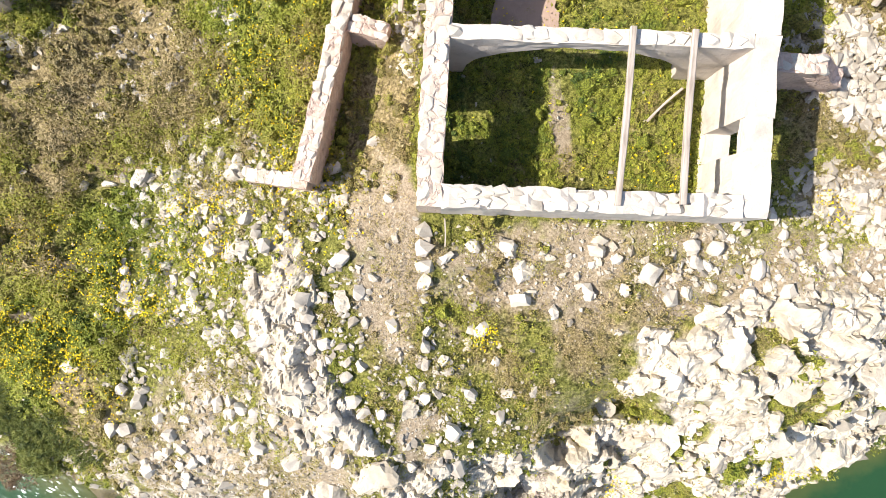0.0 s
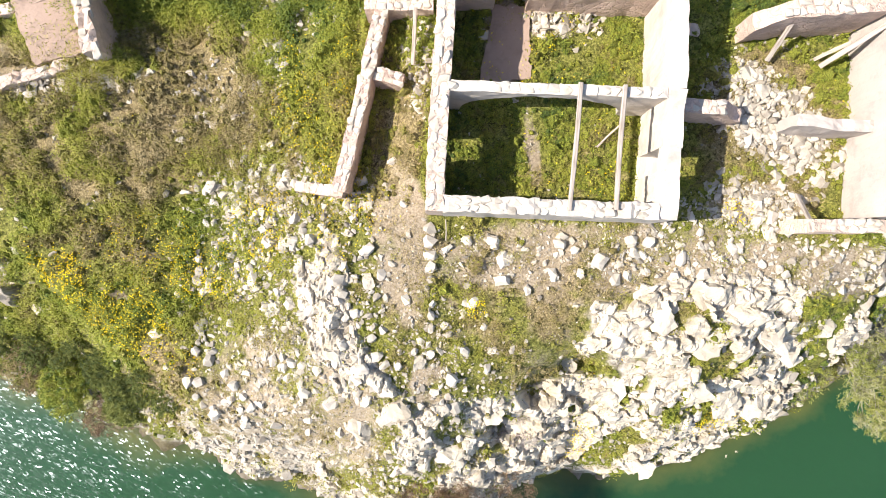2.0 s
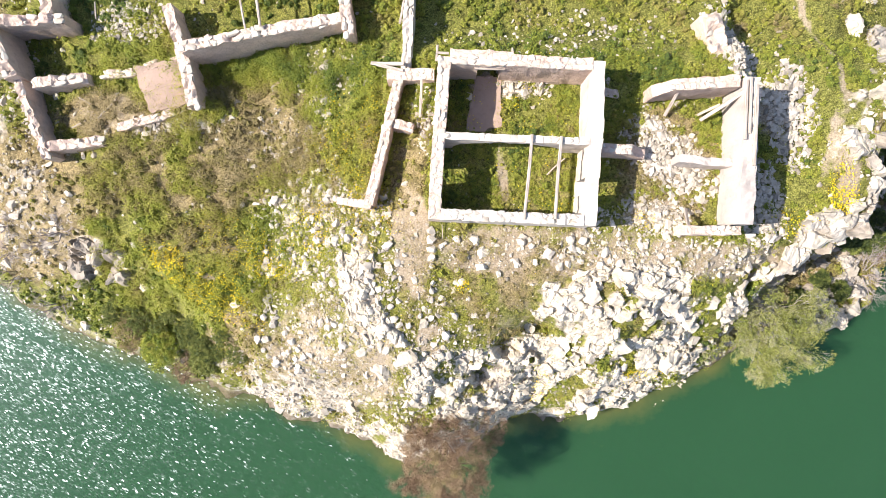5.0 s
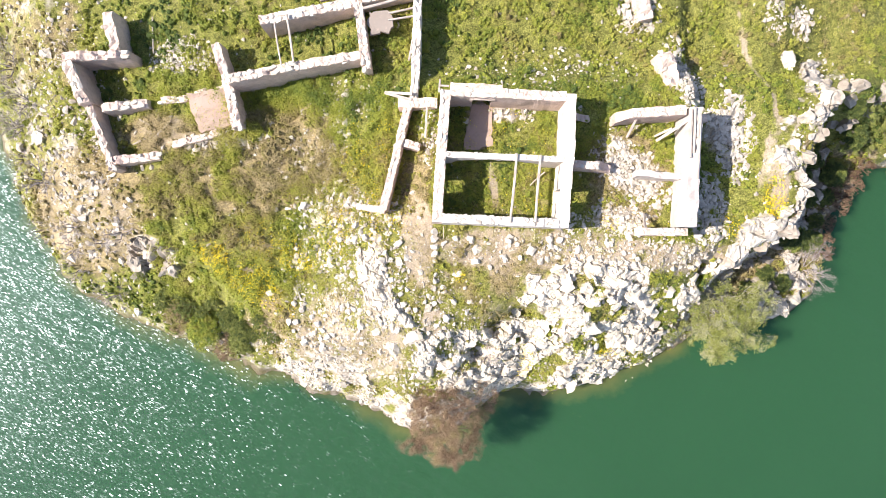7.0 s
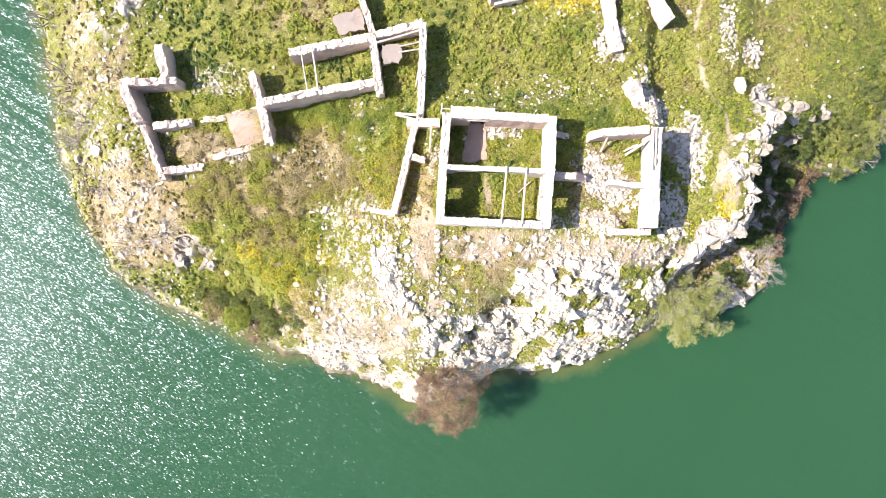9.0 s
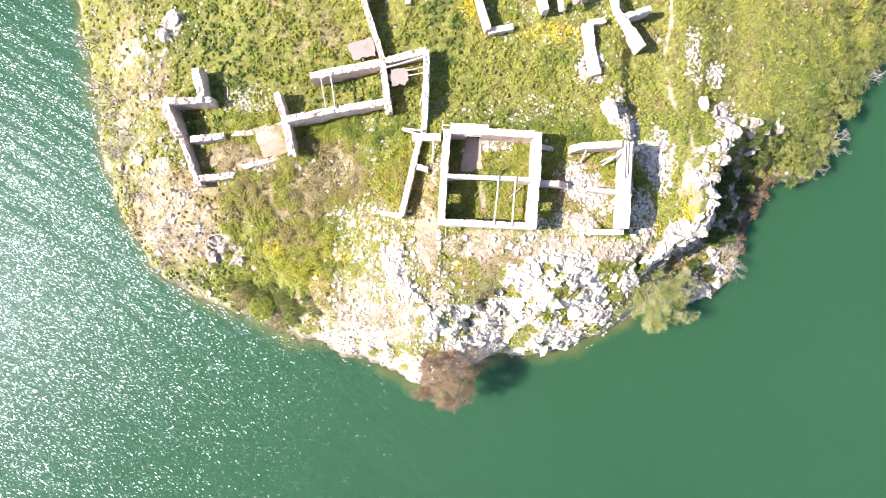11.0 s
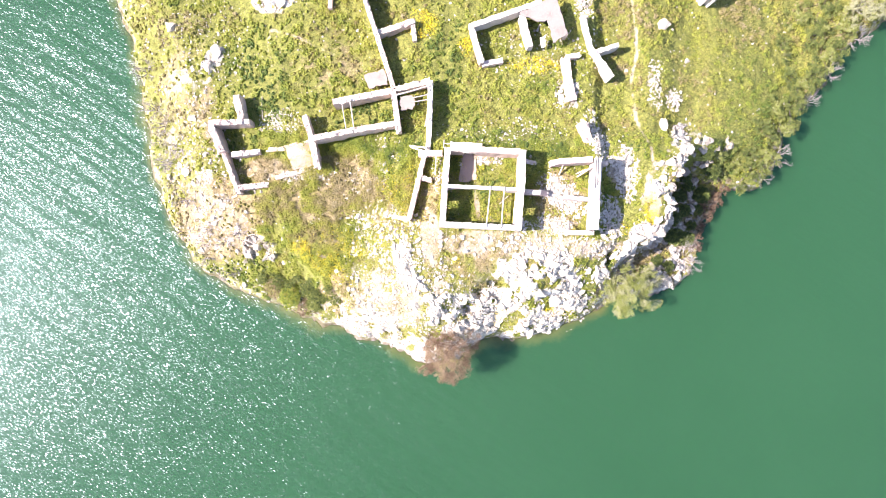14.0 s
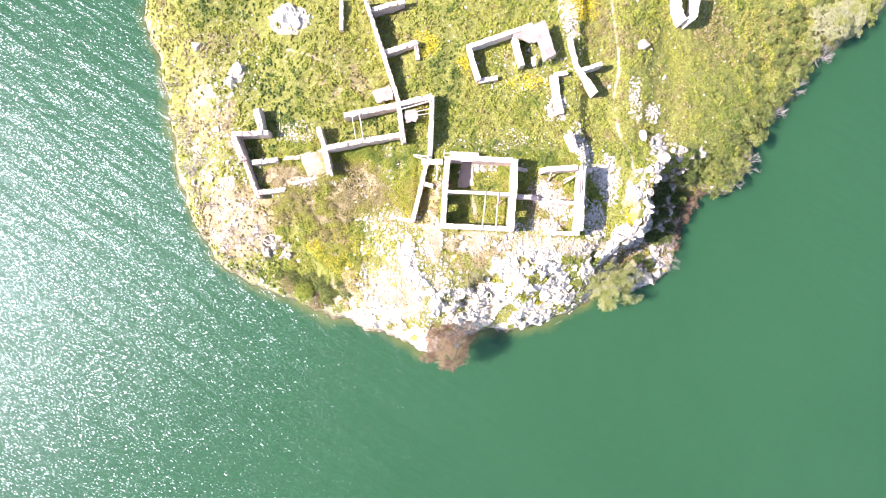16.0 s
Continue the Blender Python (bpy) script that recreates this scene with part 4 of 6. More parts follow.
timber("post", (-0.25, 8.25, 0.98), (0.3, 8.22, 0.98), 0.1, 0.1, 12, label="short grey timber on the wall corner", category="beam", group="fallen timbers")

# line of edging stones south of the house corner
g = random.Random(5)
for k, (x, y, r) in enumerate(((-0.45, 0.42, 0.20), (-0.46, 0.0, 0.22), (-0.44, -0.42, 0.23), (-0.41, -0.82, 0.21), (-0.40, -1.18, 0.15), (-0.36, -1.95, 0.12), (-0.40, -2.3, 0.15), (-0.42, -2.75, 0.14))):
    ob = new("stone", LOOSE_MESHES[k % 14])
    ob.matrix_basis = Matrix.LocRotScale((x, y, ground_z(x, y) + 0.05), Euler((0, 0, g.uniform(0, 6))), (r * 0.85, r * 1.1, r * 0.8))
    tagged(ob, "white edging stone set in dry grass", "stone", "line of edging stones")

# ===== middle ruin, north-west of the house =====
mid = thing("ruined_house", -6.5, 11.5, -1.6, "long ruined stone house with a few roof poles", "house")
MT = -0.2


def mid_wall(name, pts, thick, top, seed, mat=MASONRY, stones=True, bottom=-2.6):
    w = wall_part(name, pts, thick, bottom, top, mat, mid, seed, jag=0.16)
    if stones:
        cap_stones(w, pts, thick, top, seed, 0.42, 0.8)
    return w


mid_wall("wall_south", [(-12.1, 8.85), (-8.7, 9.54), (-4.5, 10.26)], 0.5, MT, 51)
mid_wall("wall_north", [(-10.3, 12.12), (-4.75, 13.25)], 0.55, MT, 52)
mid_wall("wall_north", [(-4.6, 13.3), (-1.6, 14.05)], 0.5, MT + 0.1, 53)
mid_wall("wall_middle", [(-4.85, 13.3), (-4.3, 9.45)], 0.5, MT, 54)
mid_wall("wall_east", [(-1.48, 14.1), (-1.52, 11), (-1.62, 7.9)], 0.45, MT + 0.25, 55, PLASTER)
mid_wall("wall_west", [(-8.35, 24.1), (-6.5, 18.6), (-4.85, 13.6)], 0.42, MT - 0.3, 56, PINK_MASONRY)
mid_wall("wall_annex", [(-7.6, 22.95), (-4.4, 23.85)], 0.45, MT - 0.6, 57)
mid_wall("wall_annex", [(-6.25, 18.65), (-3.2, 19.7)], 0.5, MT - 0.6, 58)
mid_wall("wall_annex", [(-3.2, 19.8), (-2.95, 18.0)], 0.4, MT - 0.9, 59)
slab_part("plaster_slab", [(-7.6, 14.7), (-5.75, 15.4), (-5.3, 13.85), (-7.0, 13.6)], lambda x, y: -0.75 + 0.02 * x, 0.18, WORN_PLASTER, mid, 5, 0.12)
slab_part("plaster_slab", [(-4.3, 12.7), (-3.1, 12.75), (-2.8, 12.2), (-3.2, 11.6), (-4.2, 11.5)], lambda x, y: -0.42, 0.22, WORN_PLASTER, mid, 6, 0.14)
for k, (a, b, w2) in enumerate((((-9.4, 11.95), (-9.0, 9.6), 0.09), ((-8.74, 12.4), (-8.33, 9.75), 0.12), ((-4.5, 12.75), (-1.6, 13.62), 0.14),
                                ((-3.1, 12.5), (-1.5, 12.88), 0.1), ((-3.1, 12.12), (-1.5, 12.4), 0.1), ((-1.75, 11.0), (-1.95, 9.9), 0.1))):
    timber("roof_pole", (*a, 0.0), (*b, -0.02), w2, w2, 20 + k, label="thin grey roof pole lying across the ruined walls", category="beam", group="roof poles")
timber("beam", (-3.35, 8.35, -0.9), (-1.7, 7.96, 0.3), 0.16, 0.1, 30, label="grey plank propped on the wall end", group="fallen timbers")

# ===== western ruin near the lake =====
west = thing("ruined_house", -16.5, 8, -2.5, "ruined stone house with low crumbling walls near the lake", "house")
LT = -1.2


def west_wall(name, pts, thick, top, seed, mat=MASONRY, stones=True):
    w = wall_part(name, pts, thick, -4.6, top, mat, west, seed, jag=0.18)
    if stones:
        cap_stones(w, pts, thick, top, seed, 0.45, 0.7)
    return w


west_wall("wall_stub", [(-19.4, 12.97), (-18.9, 10.75)], 0.62, LT - 0.1, 61)
west_wall("wall_north", [(-21.9, 10.35), (-18.1, 10.5)], 0.5, LT, 62, PINK_MASONRY)
west_wall("wall_west", [(-21.7, 10.2), (-20.7, 7.7)], 0.6, LT, 63)
west_wall("wall_west", [(-20.7, 7.7), (-19.8, 5.3), (-19.25, 3.95)], 0.4, LT - 0.6, 64)
west_wall("wall_middle", [(-19.9, 7.52), (-17.3, 7.86)], 0.5, LT - 0.5, 65)
west_wall("wall_middle", [(-16.6, 8.05), (-15.0, 8.18)], 0.4, LT - 0.7, 66)
west_wall("wall_south", [(-19.4, 4.5), (-16.6, 4.81)], 0.5, LT - 0.7, 67, PINK_MASONRY)
west_wall("wall_east", [(-13.0, 11.05), (-12.4, 9.15)], 0.5, LT + 0.3, 68)
west_wall("wall_east", [(-12.4, 9.15), (-11.77, 6.33)], 0.55, LT + 0.2, 69)
west_wall("wall_inner", [(-14.5, 8.38), (-12.6, 8.8)], 0.4, LT - 0.6, 70)
west_wall("wall_foot", [(-15.8, 5.45), (-14.2, 5.85), (-12.2, 6.5)], 0.42, LT - 0.6, 71)
slab_part("mud_floor", [(-15.0, 8.35), (-12.7, 8.75), (-12.1, 6.6), (-14.1, 6.1)], lambda x, y: float(broad_height(np.array([x]), np.array([y]), np.array([9.0]))[0]) + 0.42, 0.7, MUD, west, 8, 0.08)

for k, (ax, ay, bx, by) in enumerate(((-17.1, 6.0, -16.1, 6.9), (-18.2, 7.1, -17.5, 6.7), (-17.3, 13.1, -17.3, 11.0), (-18.6, 5.6, -17.8, 5.9))):
    timber("stick", (ax, ay, ground_z(ax, ay) + 0.16), (bx, by, ground_z(bx, by) + 0.18), 0.07, 0.06, 60 + k, label="pale dry stick lying in the ruined house" if k != 2 else "long pale pole lying in the weeds", category="stick", group="sticks")

# ===== northern ruin with a remaining roof slab =====
north = thing("ruined_house", 6.5, 19, -1.7, "small ruined house with a partly fallen roof slab", "house")
HT = -0.3
for name, pts, th, top, k in (("wall_north", [(2.0, 19.1), (8.5, 21.4)], 0.45, HT, 81), ("wall_west", [(2.2, 19.0), (3.18, 15.8)], 0.45, HT, 82), ("wall_south", [(3.2, 15.85), (5.1, 16.2)], 0.45, HT - 0.5, 83),
                              ("wall_inner", [(6.75, 20.2), (7.53, 17.3)], 0.5, HT, 84), ("wall_east", [(9.75, 21.5), (10.7, 18.3)], 0.4, HT, 85)):
    w = wall_part(name, pts, th, -2.9, top, PLASTER if k in (81, 84) else MASONRY, north, k, jag=0.06)
    if k in (82, 83):
        cap_stones(w, pts, th, top, k, 0.45, 0.7)
slab_part("roof_slab", [(6.5, 20.3), (9.75, 21.86), (10.86, 18.5), (9.55, 17.55), (9.35, 18.7), (9.0, 19.6), (8.2, 19.55), (7.4, 19.9), (6.9, 19.9)], lambda x, y: HT + 0.12, 0.2, WORN_PLASTER, north, 9, 0.06)
slab_part("fallen_slab", [(8.4, 18.2), (8.8, 18.3), (9.0, 17.5), (8.6, 17.4)], lambda x, y: -0.9 + 0.5 * (y - 17.4), 0.12, PLASTER, north, 10, 0.04)

ruin = thing("ruined_wall", 13.2, 17, -2, "crossing remains of low white rubble walls", "wall", "field walls")
for pts, th, top, k in (([(12.4, 20.4), (13.2, 17.35)], 0.4, -0.9, 91), ([(13.2, 17.3), (15.1, 14.75)], 0.42, -0.7, 92), ([(13.6, 17.05), (15.7, 17.8)], 0.4, -0.9, 93)):
    w = wall_part("wall", pts, th, -3.4, top, PLASTER, ruin, k, jag=0.12)
    cap_stones(w, pts, th, top, k, 0.4, 0.6)
ruin = thing("ruined_wall", 11.2, 14.5, -2, "thick white rubble wall with a collapsed end", "wall", "field walls")
for pts, th, top, k in (([(10.8, 16.5), (11.1, 14.5), (11.5, 12.6)], 0.8, -0.9, 94), ([(10.9, 16.6), (12.15, 16.85)], 0.45, -1.0, 95)):
    w = wall_part("wall", pts, th, -3.2, top, MASONRY, ruin, k, jag=0.15)
    cap_stones(w, pts, th, top, k, 0.45, 0.9)
ruin = thing("ruined_wall", 12.7, 9, -1.5, "broken white wall end above a fan of rubble", "wall", "field walls")
w = wall_part("wall", [(12.25, 10.5), (13.1, 7.4)], 0.8, -2.6, lambda s: -0.1 - 0.5 * smooth(s, 1.2, 3.2).item(), MASONRY, ruin, 96, jag=0.3)
cap_stones(w, [(12.25, 10.4), (13.1, 7.5)], 0.8, lambda s: -0.1 - 0.5 * smooth(s, 1.2, 3.2).item(), 96, 0.4, 1.0)
ruin = thing("ruined_wall", -10.95, 22.4, -3, "short stub of a low grey wall", "wall", "field walls")
w = wall_part("wall", [(-10.96, 24.5), (-10.94, 21.3)], 0.4, -4.2, -2.0, MASONRY, ruin, 97, jag=0.12)
tower = thing("ruined_tower", 23.9, 23.2, -3, "curved stump of a white masonry tower", "ruin")
w = wall_part("wall", [(23.8, 26.0), (24.0, 24.2), (24.3, 23.2), (24.6, 22.7)], 0.55, -4.6, -2.2, PLASTER, tower, 98, jag=0.15)
w = wall_part("wall", [(24.9, 22.7), (25.7, 23.3), (25.9, 25.6)], 0.6, -4.6, -2.4, PLASTER, tower, 99, jag=0.15)


# ===== outcrops of bedrock =====
def slabs(x, y, size, stretch, turn, seed):
    """Tilted plates of jointed rock: a height for every place, and the joints between plates."""
    c, s = math.cos(radians(turn)), math.sin(radians(turn))
    wx, wy = x + size * 0.75 * (fbm(x, y, size * 0.6, 16, 3) - 0.5), y + size * 0.75 * (fbm(x + 9, y, size * 0.6, 17, 3) - 0.5)
    u, v = (wx * c + wy * s) / (size * stretch), (-wx * s + wy * c) / size
    iu, iv = np.floor(u), np.floor(v)
    first, second, level, cell = np.full(u.shape, 9.0), np.full(u.shape, 9.0), np.zeros(u.shape), np.zeros(u.shape)
    for du in (-1, 0, 1):
        for dv in (-1, 0, 1):
            a, b = iu + du, iv + dv
            h = [np.modf(np.abs(np.sin(a * (12.98 + q) + b * (78.23 - q) + seed * 3.7) * 43758.5))[0] for q in range(5)]
            ox, oy = u - a - 0.1 - 0.8 * h[0], v - b - 0.1 - 0.8 * h[1]
            dist = np.hypot(ox, oy)
            z = h[2] + 0.9 * (h[3] - 0.5) * ox + 1.1 * (h[4] - 0.35) * oy
            near = dist < first
            second = np.where(near, first, np.minimum(second, dist))
            level = np.where(near, z, level)
            cell = np.where(near, a * 1000 + b, cell)
            first = np.where(near, dist, first)
    return level, smooth(second - first, 0.0, 0.22), cell


def outcrop(x0, x1, y0, y1, size, turn, seed, label, mat, tall=0.5, step=0.06, floor=0.4, grain=1.0):
    xs, ys = np.arange(x0, x1, step), np.arange(y0, y1, step)
    X, Y = np.meshgrid(xs, ys)
    x, y = X.ravel(), Y.ravel()
    d = shore_distance(x, y)
    r = rock_mask(x, y, d)
    rim = np.minimum(np.minimum(x - x0, x1 - x), np.minimum(y - y0, y1 - y))
    show = smooth(r + 0.9 * (fbm(x, y, 0.7, 18, 4) - 0.5), floor, floor + 0.2) * smooth(rim, 0, 0.7)
    big, joint, cell = slabs(x, y, size, 1.6, turn, seed)
    small, crack, _ = slabs(x, y, size * 0.36, 1.4, turn + 20, seed + 5)
    z = height(x, y, d) - 0.16 + show * (0.1 + tall * big * (0.35 + 0.65 * joint) + 0.09 * small * (0.5 + 0.5 * crack)) - 0.08 * show * (1 - joint) + grain * show * (0.2 * (0.5 - np.abs(2 * fbm(x, y, 0.42, 19, 4) - 1)) + 0.1 * (fbm(x, y, 0.17, 20, 3) - 0.5))
    nx, ny = len(xs), len(ys)
    i, j = np.meshgrid(np.arange(nx - 1), np.arange(ny - 1))
    a = (j * nx + i).ravel()
    quads = np.stack([a, a + 1, a + 1 + nx, a + nx], 1)
    quads = quads[show[quads].max(1) > 0.03]
    ob = thing("limestone_outcrop", (x0 + x1) / 2, (y0 + y1) / 2, ground_z((x0 + x1) / 2, (y0 + y1) / 2), label, "rock", "bedrock outcrops")
    co = np.stack([x, y, z], 1)
    piece = np.full((ny - 1, nx - 1), -1)
    kept = np.flatnonzero(show[np.stack([a, a + 1, a + 1 + nx, a + nx], 1)].max(1) > 0.03)
    piece.ravel()[kept] = np.arange(len(kept))
    plate = cell.reshape(ny, nx)[:-1, :-1]
    while True:
        before = piece.copy()
        for one, two in ((np.s_[1:, :], np.s_[:-1, :]), (np.s_[:, 1:], np.s_[:, :-1])):
            p, q = piece[one], piece[two]
            same = (p >= 0) & (q >= 0) & (plate[one] == plate[two])
            high = np.maximum(p, q)
            p[same], q[same] = high[same], high[same]
        if (before == piece).all():
            break
    home = piece.ravel()[kept]
    for c, count in zip(*np.unique(home, return_counts=True)):
        if count < 12:
            continue
        used, faces = np.unique(quads[home == c], return_inverse=True)
        under(mesh_object("rock_slab", co[used].tolist(), faces.reshape(-1, 4).tolist(), mat), ob)
    return ob


outcrop(2.0, 15.8, -10.2, -0.6, 0.62, -12, 1, "broad white limestone outcrop above the lake", LIMESTONE, 0.3)
outcrop(-5.4, 3.4, -10.6, 0.6, 0.55, -62, 2, "narrow white limestone ridge down to the lake", LIMESTONE, 0.2, 0.05, 0.36, 0.5)
outcrop(15.0, 26.0, -5.6, 11.6, 0.9, 55, 3, "pale grey limestone cliff edge above the lake", CLIFF_ROCK, 0.45, 0.08, 0.5)
outcrop(-20.7, -15.3, -4.0, 0.8, 0.7, 30, 4, "grey limestone knob on the western slope", GREY_ROCK, 0.6, 0.07)


# ===== boulders =====
def boulder(x, y, r, seed, label, group, flat=0.55, sink=0.25, stretch=1.0, turn=None, meshes=ROCK_MESHES):
    g = random.Random(seed)
    ob = new("boulder", meshes[seed % 10] if r > 0.9 else SMALL[meshes[seed % 10]])
    ob.matrix_basis = Matrix.LocRotScale((x, y, ground_z(x, y) + r * flat * (0.55 - sink)),
                                         Euler((g.uniform(-0.3, 0.3), g.uniform(-0.3, 0.3), g.uniform(0, 6.28) if turn is None else turn)),
                                         (r * stretch * g.uniform(0.95, 1.25), r * g.uniform(0.85, 1.1), r * flat))
    return tagged(ob, label, "rock", group)


BLOCKS = []
for k in range(10):
    me = bpy.data.meshes.new("boulder")
    me.from_pydata(rock_points(3, 500 + k, 22, 0.2).tolist(), [], SPHERES[3][1])
    me.materials.append(LIMESTONE)
    BLOCKS.append(me)
    SMALL[me] = me
WHITE = "rough white limestone boulder in thin grass"
for k, (x, y, r) in enumerate(((-0.75, -3.72, 0.36), (4.1, -4.2, 0.62), (2.05, -0.55, 0.33), (-9.2, 0.62, 0.2), (22.9, 17.1, 0.5), (-2.4, -1.2, 0.3), (-3.1, 0.3, 0.26),
                               (10.3, 0.2, 0.35), (12.7, 0.0, 0.3), (7.6, 3.6, 0.22), (5.8, -1.0, 0.26), (1.75, -5.9, 0.5), (6.4, -1.6, 0.5), (7.2, -1.9, 0.35))):
    boulder(x, y, r, k, WHITE, "single boulders")
g = random.Random(31)
CRAG = "weathered white limestone crag above the lake"
for k in range(20):
    t = k / 19 * (len(RIDGE) - 1)
    i = min(int(t), len(RIDGE) - 2)
    x = RIDGE[i][0] + (RIDGE[i + 1][0] - RIDGE[i][0]) * (t - i) + g.uniform(-0.55, 0.55)
    y = RIDGE[i][1] + (RIDGE[i + 1][1] - RIDGE[i][1]) * (t - i) + g.uniform(-0.4, 0.4)
    boulder(x, y, g.uniform(0.14, 0.3), 100 + k, CRAG, "limestone ridge", 0.36, 0.15, meshes=BLOCKS)
placed = 0
while placed < 34:
    x, y = g.uniform(4.0, 14.5), g.uniform(-8.6, -1.2)
    if rock_mask(np.array([x]), np.array([y]))[0] > 0.45:
        boulder(x, y, g.uniform(0.18, 0.4) if placed > 20 else g.uniform(0.35, 0.6), 200 + placed, CRAG, "limestone outcrop", 0.38, 0.15, meshes=BLOCKS)
        placed += 1
for k, (x, y, r) in enumerate(((6.9, -2.6, 0.9), (8.3, -3.2, 1.0), (9.6, -2.3, 0.9), (10.7, -3.0, 1.0), (12.2, -3.9, 1.0), (10.7, -5.6, 1.4), (12.0, -6.0, 1.1), (8.6, -5.0, 0.9), (7.4, -8.6, 0.9), (8.6, -9.2, 1.0),
                               (13.3, -2.9, 0.9), (5.9, -5.0, 0.8), (2.6, -6.6, 0.9), (0.3, -7.2, 0.9), (-0.8, -10.6, 0.8), (-1.9, -11.3, 0.7), (-2.6, -6.2, 0.9), (-1.6, -5.4, 0.9), (-3.4, -3.6, 0.8))):
    boulder(x, y, r * 0.8, 300 + k, CRAG, "limestone outcrop", 0.42, 0.2)
for k in range(130):
    t = g.uniform(0, len(EAST_CLIFF) - 1.01)
    i = int(t)
    off = g.uniform(-1.0, 5.2)
    x = EAST_CLIFF[i][0] + (EAST_CLIFF[i + 1][0] - EAST_CLIFF[i][0]) * (t - i) + off
    y = EAST_CLIFF[i][1] + (EAST_CLIFF[i + 1][1] - EAST_CLIFF[i][1]) * (t - i) + g.uniform(-0.7, 0.7)
    boulder(x, y, g.uniform(0.25, 0.8), 400 + k, "grey limestone block on the eastern cliff" if off > 0.5 else "white limestone block on the eastern cliff edge", "eastern cliff", 0.8, 0.2, meshes=GREY_MESHES if off > 0.0 else ROCK_MESHES)
for k, (x, y, r) in enumerate(( (-16.8, 23.4, 1.7), (-15.9, 22.3, 0.9), (-22.6, 15.9, 0.7), (-21.9, 17.4, 0.7), (-26.5, 20, 0.9),
                               (20.3, 10.6, 0.7), (22.3, -3.9, 1.1), (23.6, -3.6, 0.8), (-24.3, 11.2, 0.7), (-25.0, 6.3, 0.7), (-15.6, -2.5, 0.4))):
    boulder(x, y, r, 500 + k, "pale limestone boulder on the grassy slope", "slope boulders", 0.7, meshes=ROCK_MESHES)
for k, (x, y, r) in enumerate(((-18.0, -1.0, 0.9), (-19.1, -1.5, 0.8), (-17.2, -1.9, 0.8), (-18.4, -0.2, 0.6), (-19.6, -2.4, 0.5), (-16.9, -0.7, 0.4))):
    boulder(x, y, r, 540 + k, "weathered grey limestone boulder on the western slope", "slope boulders", 0.8, meshes=GREY_MESHES)
boulder(20.4, 20.1, 0.62, 600, "long white rock slab in the meadow", "slope boulders", 0.8, 0.1, 1.9, 0.3)

# ===== heaps of fallen stones =====
def rubble_pile(x, y, rx, ry, turn, tall, n, size, seed, label):
    gg = np.random.default_rng(seed)
    a, q = gg.uniform(0, 2 * np.pi, n), gg.random(n) ** 0.6 * (1 + 0.35 * gg.random(n))
    c, s = math.cos(radians(turn)), math.sin(radians(turn))
    u, v = rx * q * np.cos(a), ry * q * np.sin(a)
    px, py = x + u * c - v * s, y + u * s + v * c
    sz = np.clip(gg.lognormal(math.log(size * 0.85), 0.55, n), 0.03, 0.22)
    pz = height(px, py) + sz * 0.1 + tall * np.maximum(0, 1 - q * q) * gg.random(n) ** 0.5
    return tagged(stones_object("rubble_pile", px, py, pz, sz, RUBBLE, seed, 0.5), label, "rubble", "rubble heaps", "stuff")


for k, (x, y, rx, ry, turn, tall, n, size) in enumerate((
        (10.5, 3.7, 1.9, 0.9, -38, 0.45, 300, 0.13), (9.9, 1.3, 1.3, 0.6, -10, 0.25, 130, 0.13), (9.6, 4.9, 0.5, 0.9, 20, 0.2, 50, 0.13), (16.5, 5.9, 0.75, 1.7, 4, 0.6, 260, 0.14), (14.9, 1.7, 0.9, 1.5, 0, 0.3, 200, 0.15),
        (15.2, 7.2, 1.3, 0.5, 10, 0.3, 120, 0.14), (3.4, 7.0, 1.1, 0.35, -3, 0.25, 70, 0.13), (-0.85, 5.9, 0.45, 1.3, 5, 0.2, 80, 0.1), (13.7, 9.2, 0.8, 1.7, 15, 0.7, 260, 0.14), (11.1, 13.4, 0.9, 1.0, 0, 0.6, 160, 0.15),
        (12.4, 23.2, 0.7, 2.2, 8, 0.5, 220, 0.15), (19.4, 14.5, 0.5, 1.5, 5, 0.3, 80, 0.14), (21.5, 13.2, 0.7, 0.7, 0, 0.3, 60, 0.14), (6.9, 1.1, 0.5, 0.7, 0, 0.2, 50, 0.14), (-12.9, 5.6, 1.8, 0.4, 8, 0.3, 120, 0.13),
        (-15.6, 10.6, 1.6, 0.8, 10, 0.2, 140, 0.12), (-3.0, 1.6, 0.8, 0.5, 0, 0.3, 50, 0.12), (10.9, 6.3, 0.5, 0.3, 0, 0.2, 20, 0.12))):
    rubble_pile(x, y, rx * 1.25, ry * 1.3, turn, tall * 0.4, int(n * 2.6), size * (0.6 if k > 7 else 0.72), 700 + k, "heap of broken white limestone from fallen walls")

# ===== scattered stones =====
def scatter(n, x0, x1, y0, y1, weight, seed):
    gg = np.random.default_rng(seed)
    x, y, u = gg.uniform(x0, x1, n), gg.uniform(y0, y1, n), gg.random(n)
    keep = u < weight(x, y)
    return x[keep], y[keep], gg


def on_land(x, y):
    return shore_distance(x, y) > 0.15


x, y, gg = scatter(150000, -34, 34, -13, 26, lambda x, y: np.where(on_land(x, y), 0.95 * stone_mask(x, y) ** 1.3 * np.where(blob(x, y, -3.5, -6.5, 6, 3.5) > 0.3, 0.8, 1) + 0.012, 0), 21)
size = np.clip(gg.lognormal(-2.85, 0.55, len(x)), 0.03, 0.24)
size = np.where(y > 8.5, np.minimum(size, 0.14), size * np.where(x < -20, 1.25, np.where(np.abs(x) > 13, 1.2, 1.0)))


